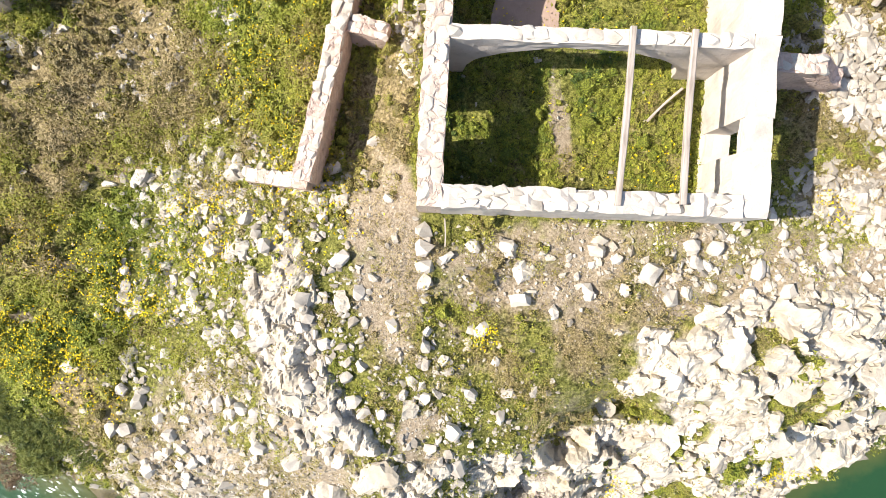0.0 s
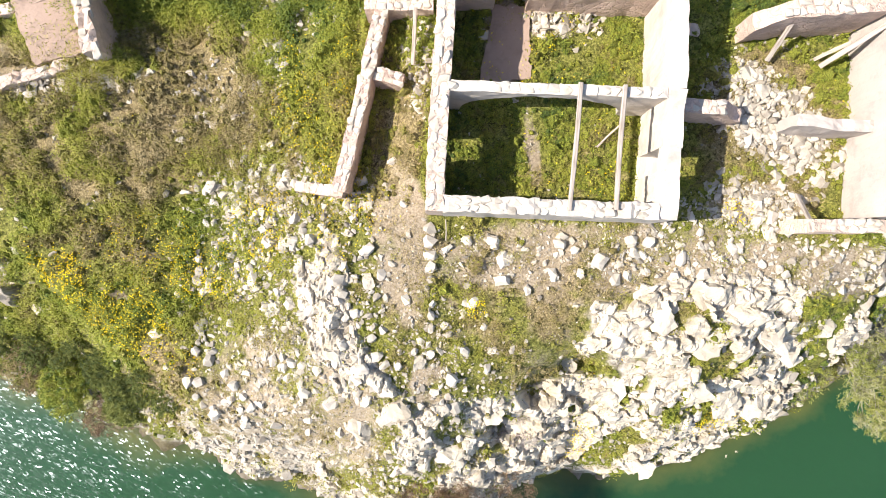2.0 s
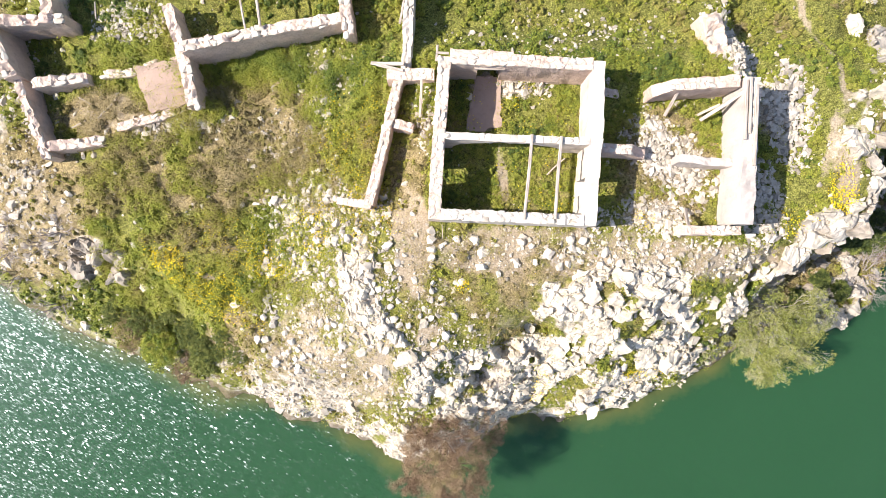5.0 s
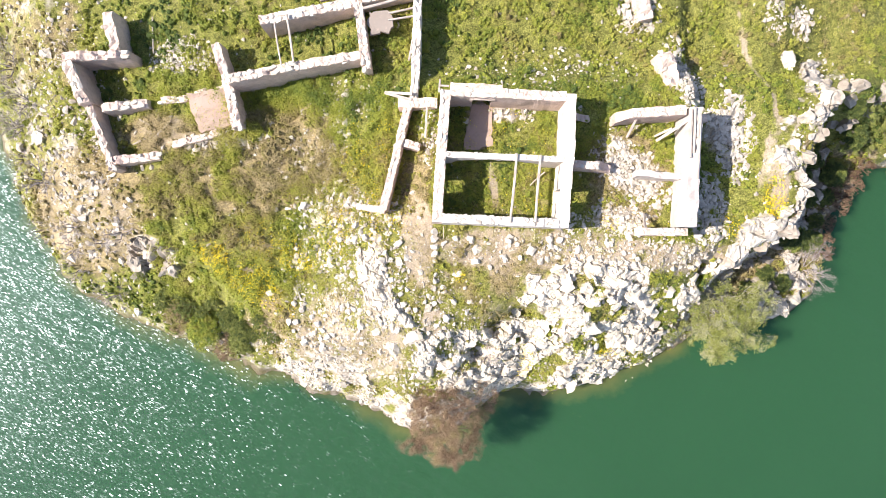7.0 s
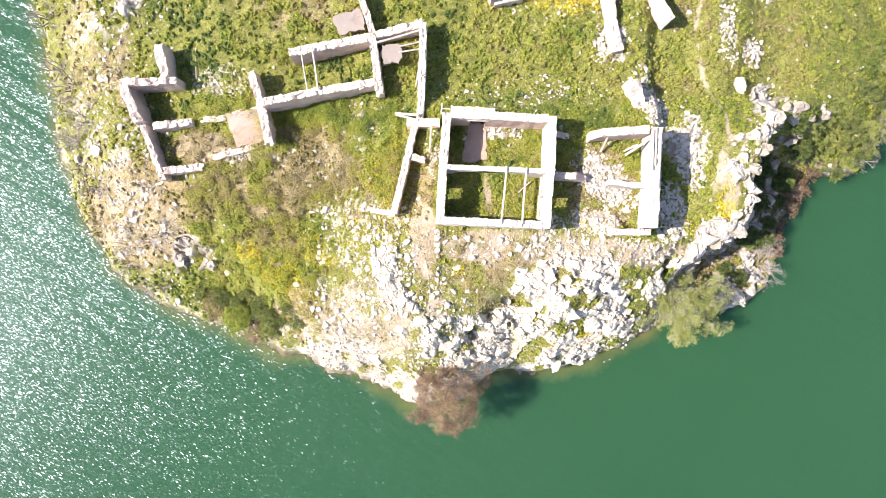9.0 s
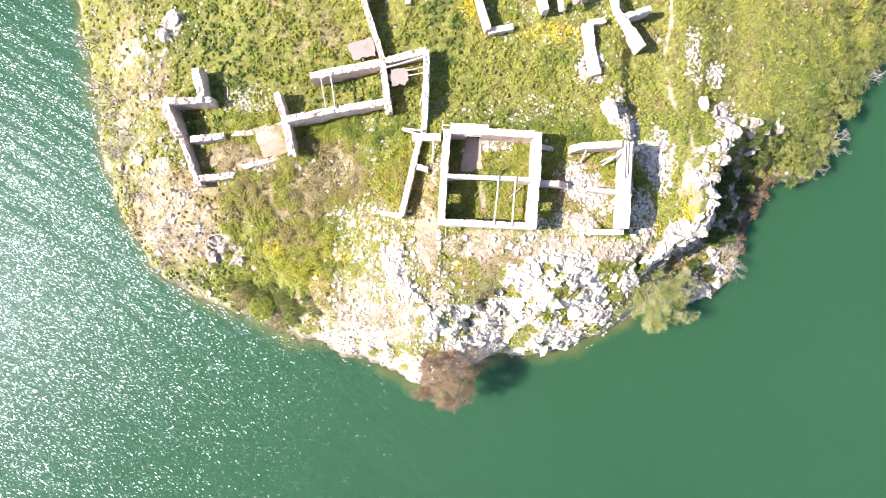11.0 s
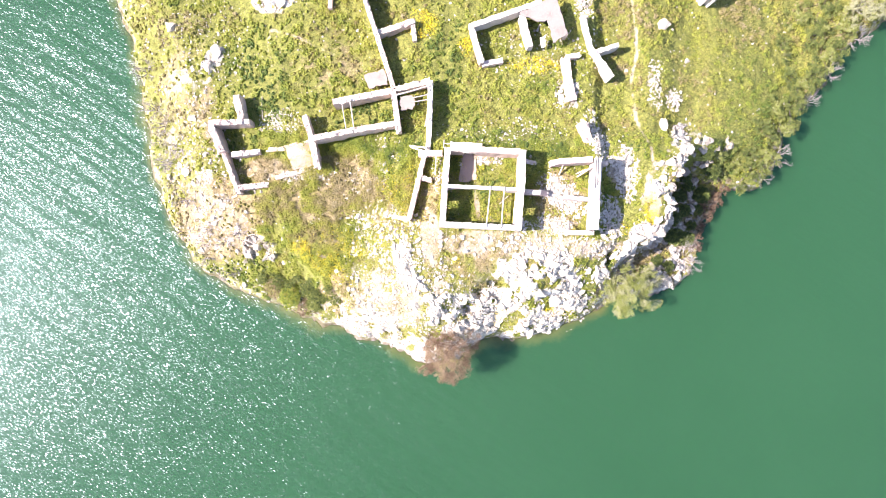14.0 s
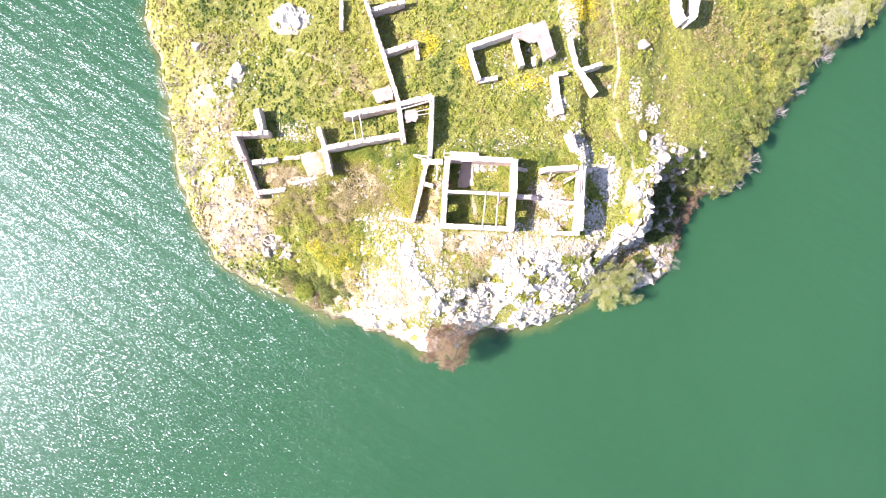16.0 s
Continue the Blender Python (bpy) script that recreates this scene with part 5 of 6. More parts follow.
def large_stones(x, y):
    w = np.zeros(x.shape)
    for s, cx, cy, rx, ry in ((1.0, -5.6, 1.3, 3.4, 2.7), (0.85, -6.4, -1.8, 3.4, 3.6), (0.5, -6.0, 6.4, 1.5, 3.2), (0.36, -4.0, -6.5, 5.5, 3.4), (0.45, 9.5, -0.5, 5.0, 1.2), (0.2, 1.0, -7.5, 4.0, 2.0), (0.16, 9.0, -7.0, 6.0, 2.0), (0.4, -3.3, -3.0, 1.4, 3.2),
                              (0.14, 4.5, 9.8, 6.0, 1.3), (0.14, -13.5, 5.3, 4.0, 1.2), (0.3, -23.0, 6.0, 3.5, 10.0), (0.2, -19.5, 1.0, 3.0, 2.0), (0.12, 15.5, 9.0, 2.5, 2.5), (0.06, -9.0, 5.0, 5.0, 5.0)):
        w = np.maximum(w, s * blob(x, y, cx, cy, rx, ry))
    return np.where(on_land(x, y), w * smooth(fbm(x, y, 1.0, 20, 3), 0.33, 0.55), 0)


bx, by, gg = scatter(22000, -27, 18, -9, 13, large_stones, 23)
rooms = ((bx > -0.8) & (bx < 7.3) & (by > 0.3) & (by < 8.6)) | ((bx > 8.2) & (bx < 15) & (by > 0.4) & (by < 7.2)) | ((bx > -3.9) & (bx < 0) & (by > 1.2) & (by < 7.9))
bx, by = bx[~rooms], by[~rooms]
size = np.where((x > -0.8) & (x < 7.3) & (y > 0.3) & (y < 5.2), np.minimum(size, 0.07), size)
bs = np.clip(gg.lognormal(-2.62, 0.42, len(bx)), 0.045, 0.2)
x, y, size = np.concatenate([x, bx]), np.concatenate([y, by]), np.concatenate([size, bs])
z = height(x, y) + size * np.where(size > 0.07, 0.4, 0.2)
near = np.where((np.abs(x) < 11) & (y < 7) & (y > -7))[0]
near = near[np.argsort(-size[near])][:300]
for k in near:
    ob = new("loose_stone", LOOSE_MESHES[int(k) % 14])
    s = float(size[k])
    ob.matrix_basis = Matrix.LocRotScale((float(x[k]), float(y[k]), float(z[k])), Euler((float(gg.uniform(-0.4, 0.4)), float(gg.uniform(-0.4, 0.4)), float(gg.uniform(0, 6)))),
                                         (s * float(gg.uniform(0.9, 1.3)), s * float(gg.uniform(0.6, 1.0)), s * 0.6))
    tagged(ob, "white limestone rubble stone lying on the slope", "stone", "loose stones")
rest = np.setdiff1d(np.arange(len(x)), near)
tagged(stones_object("loose_rubble", x[rest], y[rest], z[rest], size[rest], RUBBLE, 4), "scattered white limestone rubble", "rubble", kind="stuff")
x, y, gg = scatter(60000, -14, 15, -11, 9, lambda x, y: np.where(on_land(x, y), np.maximum(0.2 * bare_mask(x, y), stone_mask(x, y)) * 0.6, 0), 22)
size = gg.uniform(0.012, 0.05, len(x))
tagged(stones_object("gravel", x, y, height(x, y) + size * 0.2, size, RUBBLE, 5, 0.7, 0), "small white limestone gravel", "gravel", kind="stuff")


# ===== plants =====
def leaf_triangles(cx, cy, cz, radius, tall, per, length, width, gg, spread=1.0):
    """Small leaves that fill low cushions round the given centres."""
    n = len(cx)
    i = np.repeat(np.arange(n), per)
    m = len(i)
    a, q = gg.uniform(0, 2 * np.pi, m), np.sqrt(gg.random(m))
    hgt = gg.random(m)
    dome = np.sqrt(np.maximum(1 - q * q, 0.04))
    p = np.stack([cx[i] + radius[i] * q * np.cos(a), cy[i] + radius[i] * q * np.sin(a), cz[i] + tall[i] * dome * (0.35 + 0.65 * hgt)], 1)
    b = a + gg.normal(0, 0.8, m)
    lift = gg.uniform(-0.4, 1.1, m) * spread
    u = np.stack([np.cos(b) * np.cos(lift), np.sin(b) * np.cos(lift), np.sin(lift)], 1)
    tilt = gg.normal(0, 0.7, m)
    s = np.stack([-np.sin(b) * np.cos(tilt), np.cos(b) * np.cos(tilt), np.sin(tilt)], 1)
    l, w = (length[i] * gg.uniform(0.6, 1.3, m))[:, None], (width[i] * gg.uniform(0.7, 1.3, m))[:, None]
    return np.stack([p - u * l * 0.4 + s * w * 0.5, p - u * l * 0.4 - s * w * 0.5, p + u * l * 0.6], 1), i


def cushions(x, y, r, tall, tone, gg):
    """Low uneven leafy mounds: a crooked top over two rings of five."""
    keep = gg.random(len(x)) < (1 - 1.1 * stone_mask(x, y)) * (1 - 1.2 * bare_mask(x, y)) * (1 - 0.7 * blob(x, y, 2.5, -1.6, 6.5, 2.4)) * (1 - 0.7 * blob(x, y, 27, 15, 8, 10, -30))
    x, y, r, tall, tone = x[keep], y[keep], r[keep], tall[keep], tone[keep]
    n = len(x)
    a = gg.uniform(0, 2 * np.pi, n)[:, None] + np.arange(5) * 2 * np.pi / 5 + gg.normal(0, 0.2, (n, 5))
    q = r[:, None] * gg.uniform(0.45, 0.95, (n, 5))
    low = np.stack([x[:, None] + 1.25 * q * np.cos(a), y[:, None] + 1.25 * q * np.sin(a), 0 * q], 2)
    z = height(x, y)
    low[:, :, 2] = z[:, None] - 0.06
    mid = np.stack([x[:, None] + q * 0.8 * np.cos(a + 0.3), y[:, None] + q * 0.8 * np.sin(a + 0.3), z[:, None] + tall[:, None] * gg.uniform(0.45, 0.85, (n, 5))], 2)
    top = np.stack([x + r * gg.normal(0, 0.2, n), y + r * gg.normal(0, 0.2, n), z + tall * gg.uniform(0.8, 1.05, n)], 1)[:, None]
    nxt = np.roll(np.arange(5), -1)
    fan = np.stack([mid, mid[:, nxt], np.repeat(top, 5, 1)], 2)
    one, two = np.stack([low, low[:, nxt], mid], 2), np.stack([mid, low[:, nxt], mid[:, nxt]], 2)
    tri = np.concatenate([fan, one, two], 1).reshape(-1, 3, 3)
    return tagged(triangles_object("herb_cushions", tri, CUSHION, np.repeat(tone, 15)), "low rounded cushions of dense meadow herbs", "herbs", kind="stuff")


def plant_weight(x, y):
    d = shore_distance(x, y)
    v = (1 - 0.7 * bare_mask(x, y)) * (1 - 0.85 * rock_mask(x, y, d)) * (1 - 0.6 * stone_mask(x, y, d))
    v = v * (0.1 + 1.3 * smooth(fbm(x, y, 0.7, 13, 3), 0.36, 0.58))
    v = v * np.where(blob(x, y, 1.3, -1.2, 9, 3.2) > 0.3, 0.75, 1.0)
    v = v * (0.22 + 0.78 * smooth(line_distance(x, y, TRAIL), 0.1, 0.42)) * (0.4 + 0.6 * smooth(line_distance(x, y, FIELD_TRACK), 0.1, 0.4))
    return np.where(d > 0.3, np.clip(v, 0, 1), 0)


def low_growth(x, y):
    return 1 - 0.75 * blob(x, y, -5.6, 0.2, 3.6, 3.6)


def plant_tone(x, y, gg):
    lush = np.maximum(0.45 * blob(x, y, 2.0, 3, 2.4, 1.8), np.maximum(0.8 * blob(x, y, -16.5, 13.5, 1.8, 4), np.maximum(0.6 * blob(x, y, 30, 14, 4, 9, -30), np.maximum(0.7 * blob(x, y, -7, 11.2, 4, 1.6), np.maximum(0.6 * blob(x, y, -10, 14.2, 2.6, 1.3), np.maximum(np.maximum(0.6 * blob(x, y, 0.2, 17.5, 1.6, 4.5), np.maximum(0.75 * blob(x, y, -25, 24, 5, 2.6), 0.8 * blob(x, y, -18.7, 16.4, 0.8, 3))), 0.4 * blob(x, y, 24, 15, 6, 9)))))))
    slope = blob(x, y, -5.3, 1.4, 4.2, 4.2)
    t = 0.29 + 0.42 * dry_mask(x, y) * (1 - 0.8 * slope) + 0.06 * slope + 0.5 * bare_mask(x, y) - 0.34 * lush + 0.5 * (fbm(x, y, 1.1, 14, 3) - 0.5) + 0.75 * (fbm(x, y, 4.0, 2, 2) - 0.5) + 0.3 * (vn(x, y, 0.5, 15) - 0.5) + gg.normal(0, 0.1, len(x)) + 0.17 * smooth(y, 8.5, 11) + 0.08 * smooth(x, 14, 17)
    return np.clip(t, 0.02, 0.98)


x, y, gg = scatter(80000, -12.5, 14, -10, 9, plant_weight, 31)
r = gg.uniform(0.05, 0.15, len(x))
tri, i = leaf_triangles(x, y, height(x, y), r, r * gg.uniform(0.7, 1.9, len(x)), 12, r * 0.24 + 0.018, r * 0.1 + 0.012, gg)
tone = plant_tone(x, y, gg)
tagged(triangles_object("meadow_herbs", tri, HERB, tone[i]), "low green and olive meadow herbs", "herbs", kind="stuff")
big = r > 0.118
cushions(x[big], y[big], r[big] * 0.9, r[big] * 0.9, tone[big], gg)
x, y, gg = scatter(52000, -34, 50, -13, 30, lambda x, y: np.where((x > -12.5) & (x < 14) & (y < 9), 0, plant_weight(x, y)), 32)
r = gg.uniform(0.1, 0.28, len(x))
tri, i = leaf_triangles(x, y, height(x, y), r, r * gg.uniform(0.6, 1.4, len(x)), 9, r * 0.26 + 0.03, r * 0.12 + 0.022, gg)
tone = plant_tone(x, y, gg)
tagged(triangles_object("meadow_herbs", tri, HERB, tone[i]), "low green and olive meadow herbs", "herbs", kind="stuff")
big = r > 0.18
cushions(x[big], y[big], r[big] * 0.75, r[big] * 0.85, tone[big], gg)

# taller clumps of herbs
x, y, gg = scatter(30000, -32, 46, -12, 30, lambda x, y: low_growth(x, y) * plant_weight(x, y) ** 2 * np.maximum(np.maximum(0.9 * blob(x, y, -10.5, 4.8, 5.5, 4), np.maximum(0.9 * blob(x, y, -13.5, 15.5, 6, 4), np.maximum(np.maximum(0.6 * blob(x, y, 5, 14, 7, 5), 1.0 * blob(x, y, -25, 24, 5, 3)), 0.9 * blob(x, y, -7, 11.2, 4.5, 1.8)))), 0.25 + 0.75 * smooth(fbm(x, y, 3.0, 7, 2), 0.4, 0.65)), 36)
r = gg.uniform(0.16, 0.45, len(x))
tri, i = leaf_triangles(x, y, height(x, y), r, r * gg.uniform(0.8, 1.5, len(x)), 24, 0.035 + r * 0.18, 0.018 + r * 0.075, gg)
tone = plant_tone(x, y, gg)
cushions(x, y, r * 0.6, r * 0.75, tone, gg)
tagged(triangles_object("tall_herbs", tri, HERB, tone[i]), "taller clumps of green and olive herbs", "herbs", kind="stuff")

x, y, gg = scatter(8500, -18, -3.2, -3.5, 9.5, lambda x, y: low_growth(x, y) * np.clip(1.1 * plant_weight(x, y), 0, 1) * (0.3 + 0.7 * smooth(fbm(x, y, 1.1, 9, 2), 0.35, 0.6)), 37)
r = gg.uniform(0.16, 0.42, len(x))
tri, i = leaf_triangles(x, y, height(x, y), r, r * gg.uniform(1.0, 2.4, len(x)), 52, 0.036 + r * 0.13, 0.017 + r * 0.045, gg)
tone = np.clip(plant_tone(x, y, gg) + 0.06, 0, 1)
cushions(x, y, r * 0.5, r * 0.9, tone, gg)
tagged(triangles_object("tall_herbs", tri, HERB, tone[i]), "tall olive and brown weeds of the fallow field", "herbs", kind="stuff")

# grass blades
x, y, gg = scatter(5200, -13, 14, -9, 9, lambda x, y: plant_weight(x, y) * (0.25 + 0.75 * np.maximum(blob(x, y, 3.0, 3, 1.2, 1.8), np.maximum(blob(x, y, 0.8, -3.0, 3.2, 1.6), blob(x, y, -1.6, 4, 0.9, 2.6)))), 33)
m = np.repeat(np.arange(len(x)), 22)
a, lean = gg.uniform(0, 2 * np.pi, len(m)), gg.uniform(0.3, 1.2, len(m))
l = gg.uniform(0.1, 0.3, len(m))[:, None]
p = np.stack([x[m] + 0.03 * np.cos(a), y[m] + 0.03 * np.sin(a), height(x, y)[m] - 0.01], 1)
u = np.stack([np.cos(a) * np.sin(lean), np.sin(a) * np.sin(lean), np.cos(lean)], 1)
s = np.stack([-np.sin(a), np.cos(a), 0 * a], 1) * 0.005
tagged(triangles_object("grass_tufts", np.stack([p - s, p + s, p + u * l], 1), HERB, np.clip(plant_tone(x, y, gg)[m] + 0.08, 0, 0.9)), "thin green and straw grass tufts", "grass", kind="stuff")

# yellow flowers
x, y, gg = scatter(420000, -32, 30, -12, 26, lambda x, y: np.where(shore_distance(x, y) > 0.8, 2.6 * flower_mask(x, y) ** 1.15 * np.clip(plant_weight(x, y) + 0.2, 0, 1), 0), 34)
r = np.full(len(x), 0.018)
far = (np.abs(x) > 13) | (y > 9)
tri, i = leaf_triangles(x, y, height(x, y) + gg.uniform(0.14, 0.34, len(x)), r, r, 2, np.where(far, 0.065, 0.048), np.where(far, 0.05, 0.038), gg, 0.3)
tagged(triangles_object("yellow_flowers", tri, PETAL, gg.random(len(x))[i]), "small yellow meadow flowers", "flowers", kind="stuff")


# ===== trees and bushes =====
def tube(verts, faces, a, b, ra, rb, sides=5):
    a, b = Vector(a), Vector(b)
    u = (b - a).normalized()
    s = u.orthogonal().normalized()
    t = u.cross(s)
    k = len(verts)
    for c, r in ((a, ra), (b, rb)):
        for j in range(sides):
            q = 2 * math.pi * j / sides
            verts.append(tuple(c + (s * math.cos(q) + t * math.sin(q)) * r))
    for j in range(sides):
        faces.append((k + j, k + (j + 1) % sides, k + sides + (j + 1) % sides, k + sides + j))


def grow(verts, faces, ends, p, way, length, r, depth, gg, spread=0.7, up=0.15, sides=5):
    """A limb in two crooked pieces that forks until depth is used up."""
    p, way = Vector(p), Vector(way).normalized()
    for _ in range(2 if depth else 1):
        q = p + way * length * (0.5 if depth else 1.0)
        tube(verts, faces, p, q, r, r * 0.8, sides)
        p, r = q, r * 0.8
        way = (way + Vector((gg.uniform(-1, 1), gg.uniform(-1, 1), gg.uniform(-0.6, 0.9))) * 0.22).normalized()
        ends.append((p.copy(), depth))
    if depth > 0:
        for _ in range(3 if depth > 1 else 4):
            w = (way + Vector((gg.uniform(-1, 1), gg.uniform(-1, 1), gg.uniform(-0.6, 0.8) + up)) * spread).normalized()
            grow(verts, faces, ends, p, w, length * gg.uniform(0.55, 0.8), r * 0.78, depth - 1, gg, spread, up, 4 if depth > 2 else 3)


def bush(name, base, size, seed, leaf, bark, label, leaves=14, leaf_size=0.09, depth=3, limbs=7, up=0.2, tone=0.5, category="bush", group="", lean=(0, 0), thin=0.24, dome=40, stem=0.022):
    gg = random.Random(seed)
    ng = np.random.default_rng(seed)
    ob = thing(name, *base, label, category, group)
    verts, faces, ends = [], [], []
    for k in range(limbs):
        a = 2 * math.pi * k / limbs + gg.uniform(-0.4, 0.4)
        e = gg.uniform(1.0, 1.5) if k % 3 == 0 else gg.uniform(0.2, 1.0)
        w = (math.cos(a) * math.cos(e) + lean[0], math.sin(a) * math.cos(e) + lean[1], math.sin(e))
        grow(verts, faces, ends, (0.05 * math.cos(a), 0.05 * math.sin(a), -0.1), w, size * 0.46, size * stem, depth, gg, 0.75, up)
    mesh_object("trunk", verts, faces, bark, ob)
    if leaves:
        e = np.array([q[0][:] for q in ends if q[1] <= 2])
        a, q = ng.uniform(0, 6.28, dome * limbs), np.sqrt(ng.random(dome * limbs)) * 0.75 * size
        top = e[:, 2].max()
        e = np.vstack([e, np.stack([q * np.cos(a) + size * lean[0], q * np.sin(a) + size * lean[1], top * (0.5 + 0.45 * np.sqrt(np.maximum(0, 1 - (q / size) ** 2))) * ng.uniform(0.75, 1, len(a))], 1)])
        n = len(e)
        r = size * ng.uniform(0.03, 0.085, n)
        tri, i = leaf_triangles(e[:, 0], e[:, 1], e[:, 2] - r * 0.4, r, r * 1.2, leaves, np.full(n, leaf_size), np.full(n, leaf_size * thin), ng)
        t = np.clip(tone + 0.7 * (vn(e[:, 0], e[:, 1], size * 0.16, seed % 9) - 0.5) + ng.normal(0, 0.08, n), 0, 1)
        crown = triangles_object("crown", tri, leaf, t[i])
        crown.parent = ob
    return ob


def shore_base(x, y, sink=0.0):
    return (x, y, max(ground_z(x, y), WATER - 0.3) - sink)


bush("tree", shore_base(17.5, -4.2), 3.3, 1, NEEDLE, TREE_TWIG, "green feathery tree with pale twigs leaning over the lake", 11, 0.15, 4, 14, 0.25, 0.74, "tree", lean=(0.03, -0.06), thin=0.24, dome=8)
bush("bush", shore_base(0.3, -11.0), 2.9, 2, RUST, RUST_TWIG, "rust-brown twiggy bush at the water's edge", 26, 0.08, 4, 12, 0.15, 0.55, lean=(0, -0.1), dome=75)
bush("bush", shore_base(24.2, -1.7), 1.7, 3, None, PALE_TWIG, "bare grey leafless bush on the cliff", 0, 0.1, 5, 9, 0.1, stem=0.026, group="bare bushes")
bush("bush", shore_base(2.7, -6.7), 0.9, 4, None, PALE_TWIG, "bare grey leafless bush below the crag", 0, 0.1, 4, 9, 0.0, group="bare bushes", stem=0.035)
bush("bush", shore_base(-27.3, 7.2), 1.4, 5, None, PALE_TWIG, "bare grey leafless bush by the shore", 0, 0.1, 4, 7, 0.0, group="bare bushes", stem=0.035)
bush("bush", shore_base(-15.2, -5.8), 1.35, 6, HERB, BARK, "soft olive bush on the lake shore", 9, 0.12, 3, 14, 0.2, 0.27, group="shore bushes")
bush("bush", shore_base(-12.5, -5.7), 0.8, 7, NEEDLE, BARK, "dark green bush on the lake shore", 9, 0.13, 3, 14, 0.1, 0.35, group="shore bushes")
bush("bush", shore_base(-12.8, -6.5), 0.9, 8, NEEDLE, BARK, "low olive bush on the lake shore", 9, 0.13, 3, 12, 0.0, 0.5, group="shore bushes")
bush("bush", shore_base(1.0, -0.75), 0.3, 9, HERB, PALE_TWIG, "small straw-coloured dried tuft on dry grass", 7, 0.13, 2, 12, 0.1, 0.9, thin=0.07, dome=3)
bush("bush", shore_base(-16.9, -5.0), 1.2, 21, RUST, BARK, "olive-brown scrub on the lake shore", 12, 0.08, 3, 9, 0.1, 0.9, group="shore bushes")
bush("bush", shore_base(-13.6, -6.9), 1.2, 22, RUST, BARK, "brown twiggy scrub on the lake shore", 8, 0.07, 3, 9, 0.1, 0.5, group="shore bushes")
bush("bush", shore_base(-13.2, -4.9), 0.8, 23, NEEDLE, BARK, "dark green scrub on the lake shore", 12, 0.08, 3, 9, 0.1, 0.2, group="shore bushes")
rusty = bush("bush", shore_base(26.3, 2.7), 1.0, 27, RUST, RUST_TWIG, "rusty brown scrub with bare roots at the cliff foot", 10, 0.08, 3, 9, 0.0, 0.35, group="cliff scrub", dome=6)
for k, (x, y) in enumerate(((25.7, 1.3), (27.2, 3.9), (25.2, -0.2), (28.0, 5.2), (25.9, 3.9))):
    copy_thing(rusty, Matrix.Translation(shore_base(x, y)) @ pose(0, 0, 0, 0, 0, 61 * k) @ Matrix.Scale(0.8 + 0.12 * (k % 3), 4))
bare = bush("bush", shore_base(-23.0, 0.6), 0.9, 26, None, PALE_TWIG, "bare grey leafless bush by the shore", 0, 0.1, 4, 6, 0.0, group="bare bushes", stem=0.042)
for k, (x, y) in enumerate(((-21.3, -0.4), (-19.7, 0.4), (-26.3, 8.6), (-25.4, 3.6), (-27.4, 5.2), (-28.4, 9.6), (-29.2, 12.6), (-30.0, 16.4), (-26.6, 0.6), (-24.0, -2.0), (-21.4, -3.6), (-27.8, 11.0), (-24.0, -0.7), (-28.0, 7.2), (31.4, 6.5), (33.4, 8.6), (35.0, 11.8), (36.8, 14.4), (39.0, 17.3), (41.2, 20.7))):
    copy_thing(bare, Matrix.Translation(shore_base(x, y)) @ pose(0, 0, 0, 0, 0, 53 * k) @ Matrix.Scale(1.0 + 0.2 * (k % 4), 4))
shade = bush("bush", shore_base(-16.3, -4.4), 0.95, 24, NEEDLE, BARK, "dark olive scrub on the lake shore", 7, 0.12, 3, 9, 0.0, 0.28, group="shore bushes", dome=10)
for k, (x, y) in enumerate(((-17.6, -3.3), (-18.9, -2.2), (-17.2, -4.4), (-17.9, -4.0), (-16.7, -3.6), (-12.4, -5.2), (-11.6, -5.9), (-15.2, -4.6), (-18.4, -4.4), (-12.9, -4.3), (-11.0, -4.9), (-10.4, -5.9), (-13.7, -5.5), (-15.4, -5.5), (-14.3, -4.0))):
    copy_thing(shade, Matrix.Translation(shore_base(x, y)) @ pose(0, 0, 0, 0, 0, 71 * k) @ Matrix.Scale(0.42 + 0.09 * (k % 4), 4))
dark = bush("bush", shore_base(22.3, 0.4), 0.9, 13, NEEDLE, BARK, "low dark green scrub between limestone rocks", 8, 0.13, 3, 9, 0.0, 0.12, group="cliff scrub")
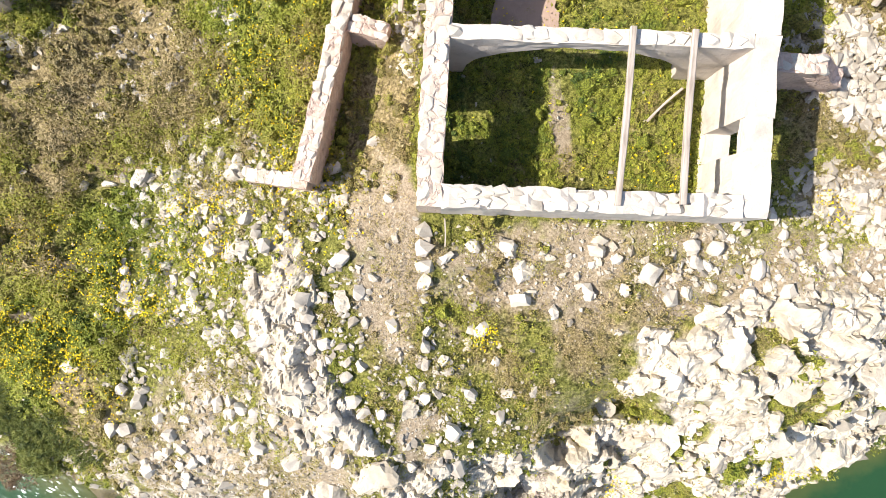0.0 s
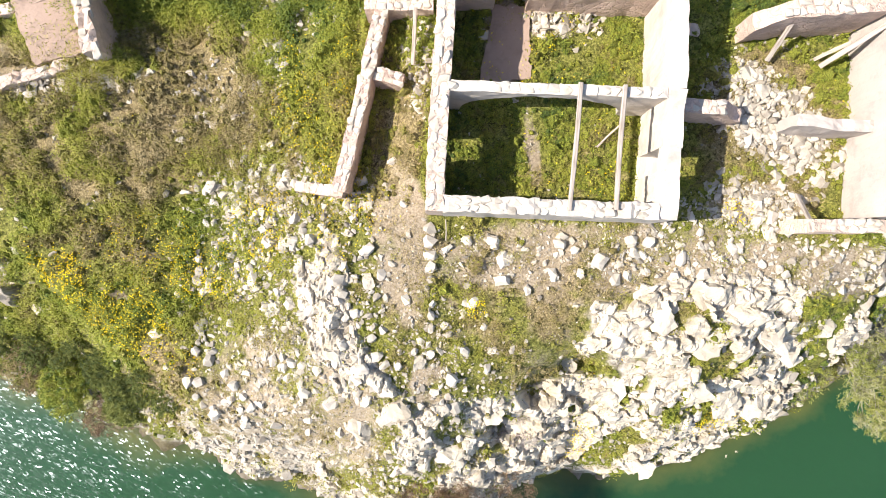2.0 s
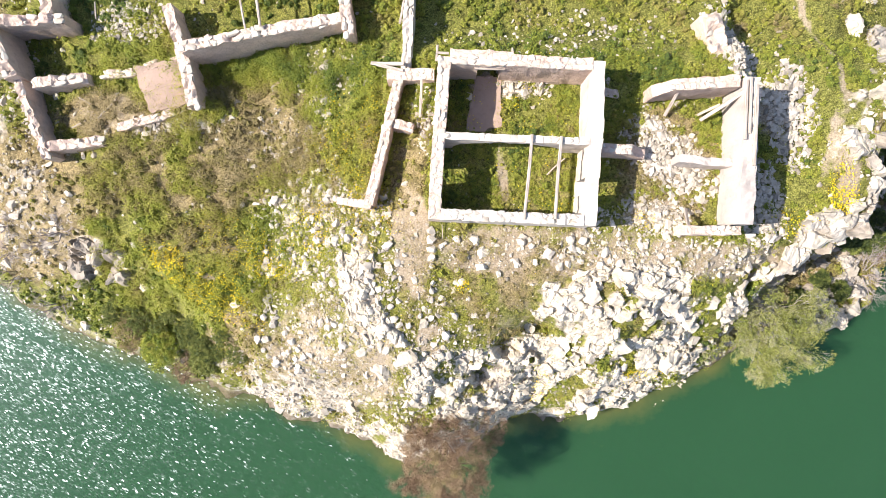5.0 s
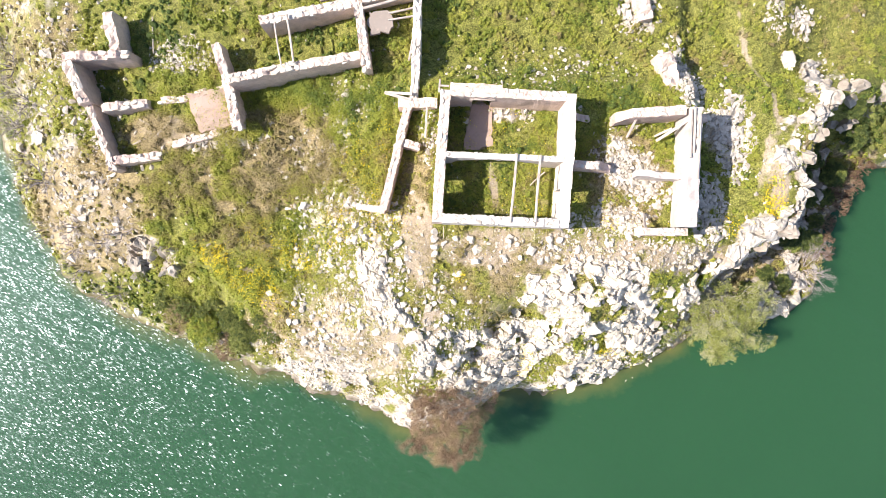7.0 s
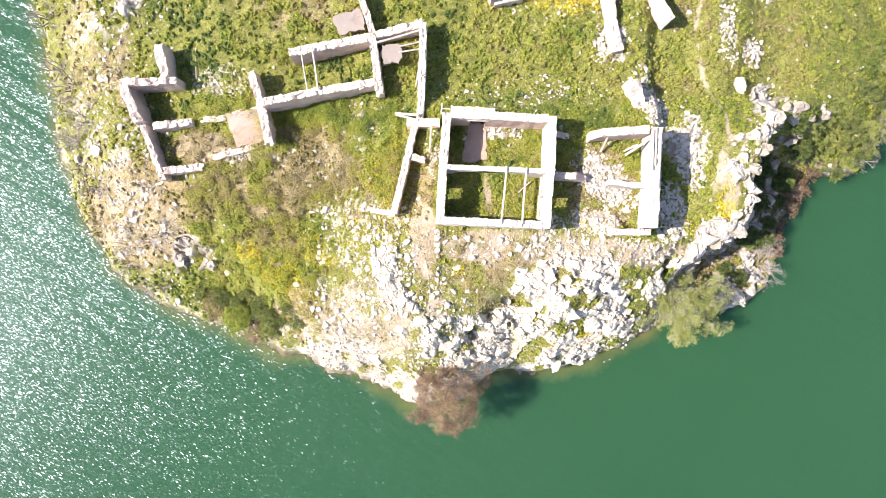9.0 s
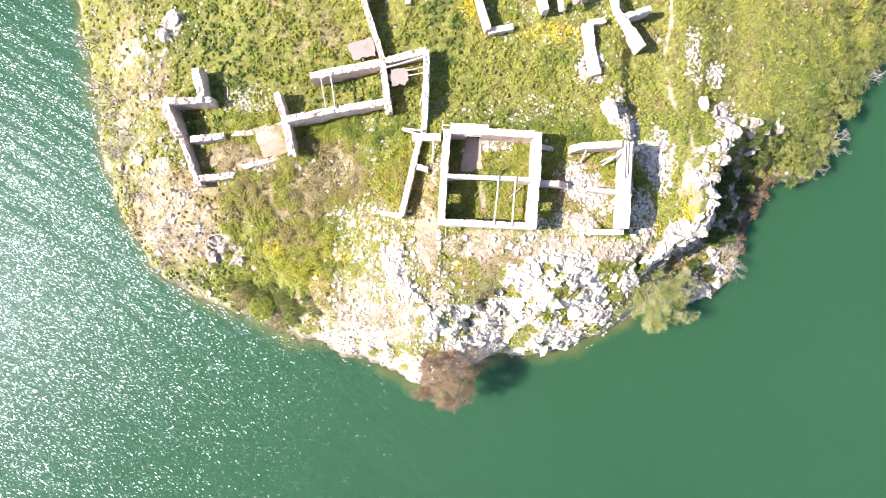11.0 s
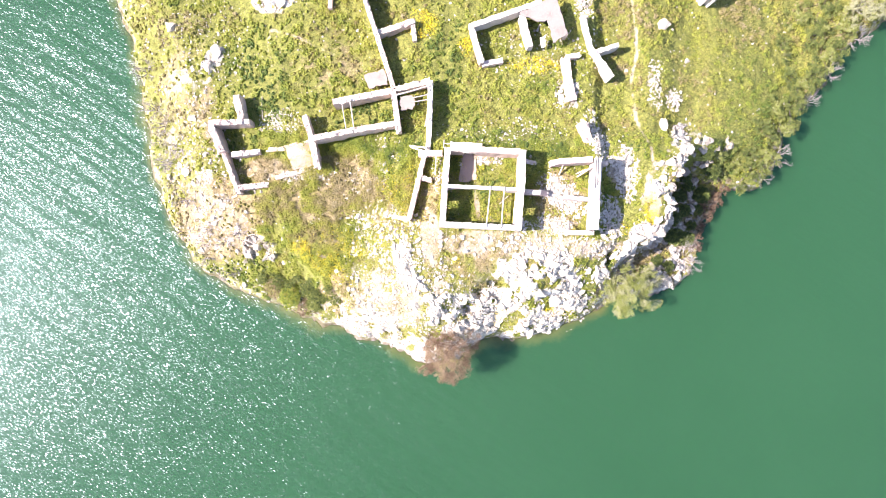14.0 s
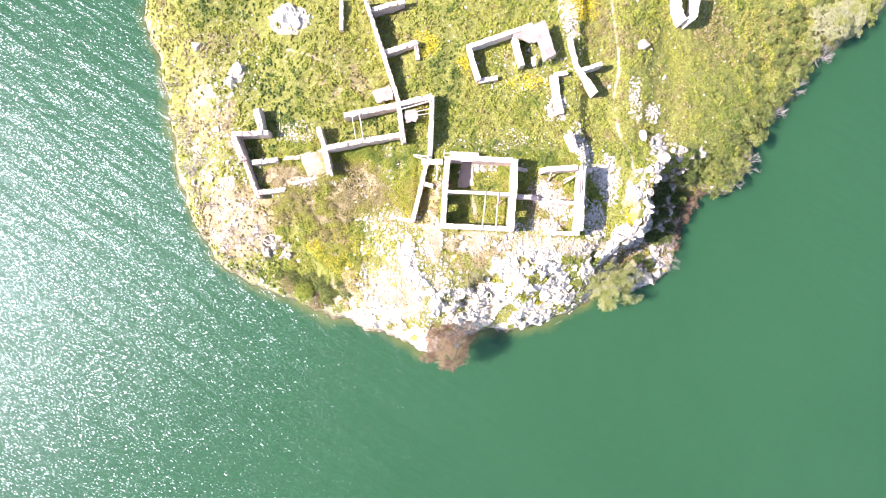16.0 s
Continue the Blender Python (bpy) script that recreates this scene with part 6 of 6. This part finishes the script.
for k, (x, y) in enumerate(((21.2, -2.0), (23.9, 3.0), (23.6, 6.4), (23.0, 0.4), (24.3, 5.4), (24.6, 8.2), (20.0, -3.3), (26.0, 6.9), (24.8, 1.6), (25.3, 3.2), (24.2, 0.2), (25.6, 4.6), (22.4, -2.6), (23.4, 4.4), (22.6, 2.2))):
    copy_thing(dark, Matrix.Translation(shore_base(x, y, 0.1)) @ pose(0, 0, 0, 0, 0, 67 * k) @ Matrix.Scale(0.8 + 0.15 * (k % 4), 4))
protos = [bush("bush", shore_base(30.0, 6.6), 1.8, 10, NEEDLE, BARK, "olive green bush on the lake bank", 12, 0.14, 3, 7, 0.1, 0.3, group="bank bushes", dome=8),
          bush("bush", shore_base(33.2, 11.0), 1.6, 11, NEEDLE, BARK, "grey-green bush on the lake bank", 12, 0.14, 3, 7, 0.1, 0.45, group="bank bushes", dome=8),
          bush("bush", shore_base(41.0, 23.4), 2.6, 12, NEEDLE, PALE_TWIG, "pale feathery reed-like bush on the bank", 9, 0.18, 3, 14, 0.2, 0.95, group="bank bushes")]
gg = random.Random(77)
for x, y, k, s in ((29.3, 8.6, 0, 0.7), (31.3, 8.2, 1, 1.0), (30.8, 10.8, 0, 0.8), (32.2, 13.0, 1, 0.9), (34.4, 13.4, 0, 1.0), (35.2, 15.5, 1, 0.9), (36.4, 16.6, 0, 0.9), (33.9, 16.4, 0, 0.8), (37.4, 18.4, 1, 1.1),
                   (38.9, 19.4, 0, 1.0), (36.5, 20.3, 0, 1.0), (39.2, 21.6, 1, 1.2), (37.6, 23.4, 0, 1.1), (35.0, 22.3, 1, 1.0), (43.6, 24.6, 2, 0.9), (45.5, 25.4, 1, 1.2), (28.5, 7.6, 1, 0.7), (40.5, 25.6, 0, 1.2),
                   (33.2, 19.4, 0, 0.7), (35.6, 25.2, 1, 1.0), (43.0, 27.0, 0, 1.1), (26.2, 8.2, 1, 0.55), (27.6, 9.4, 1, 0.6), (27.2, 6.8, 1, 0.6)):
    copy_thing(protos[k], Matrix.Translation(shore_base(x, y)) @ pose(0, 0, 0, 0, 0, gg.uniform(0, 360)) @ Matrix.Diagonal((s, s, 0.62 * s, 1)))
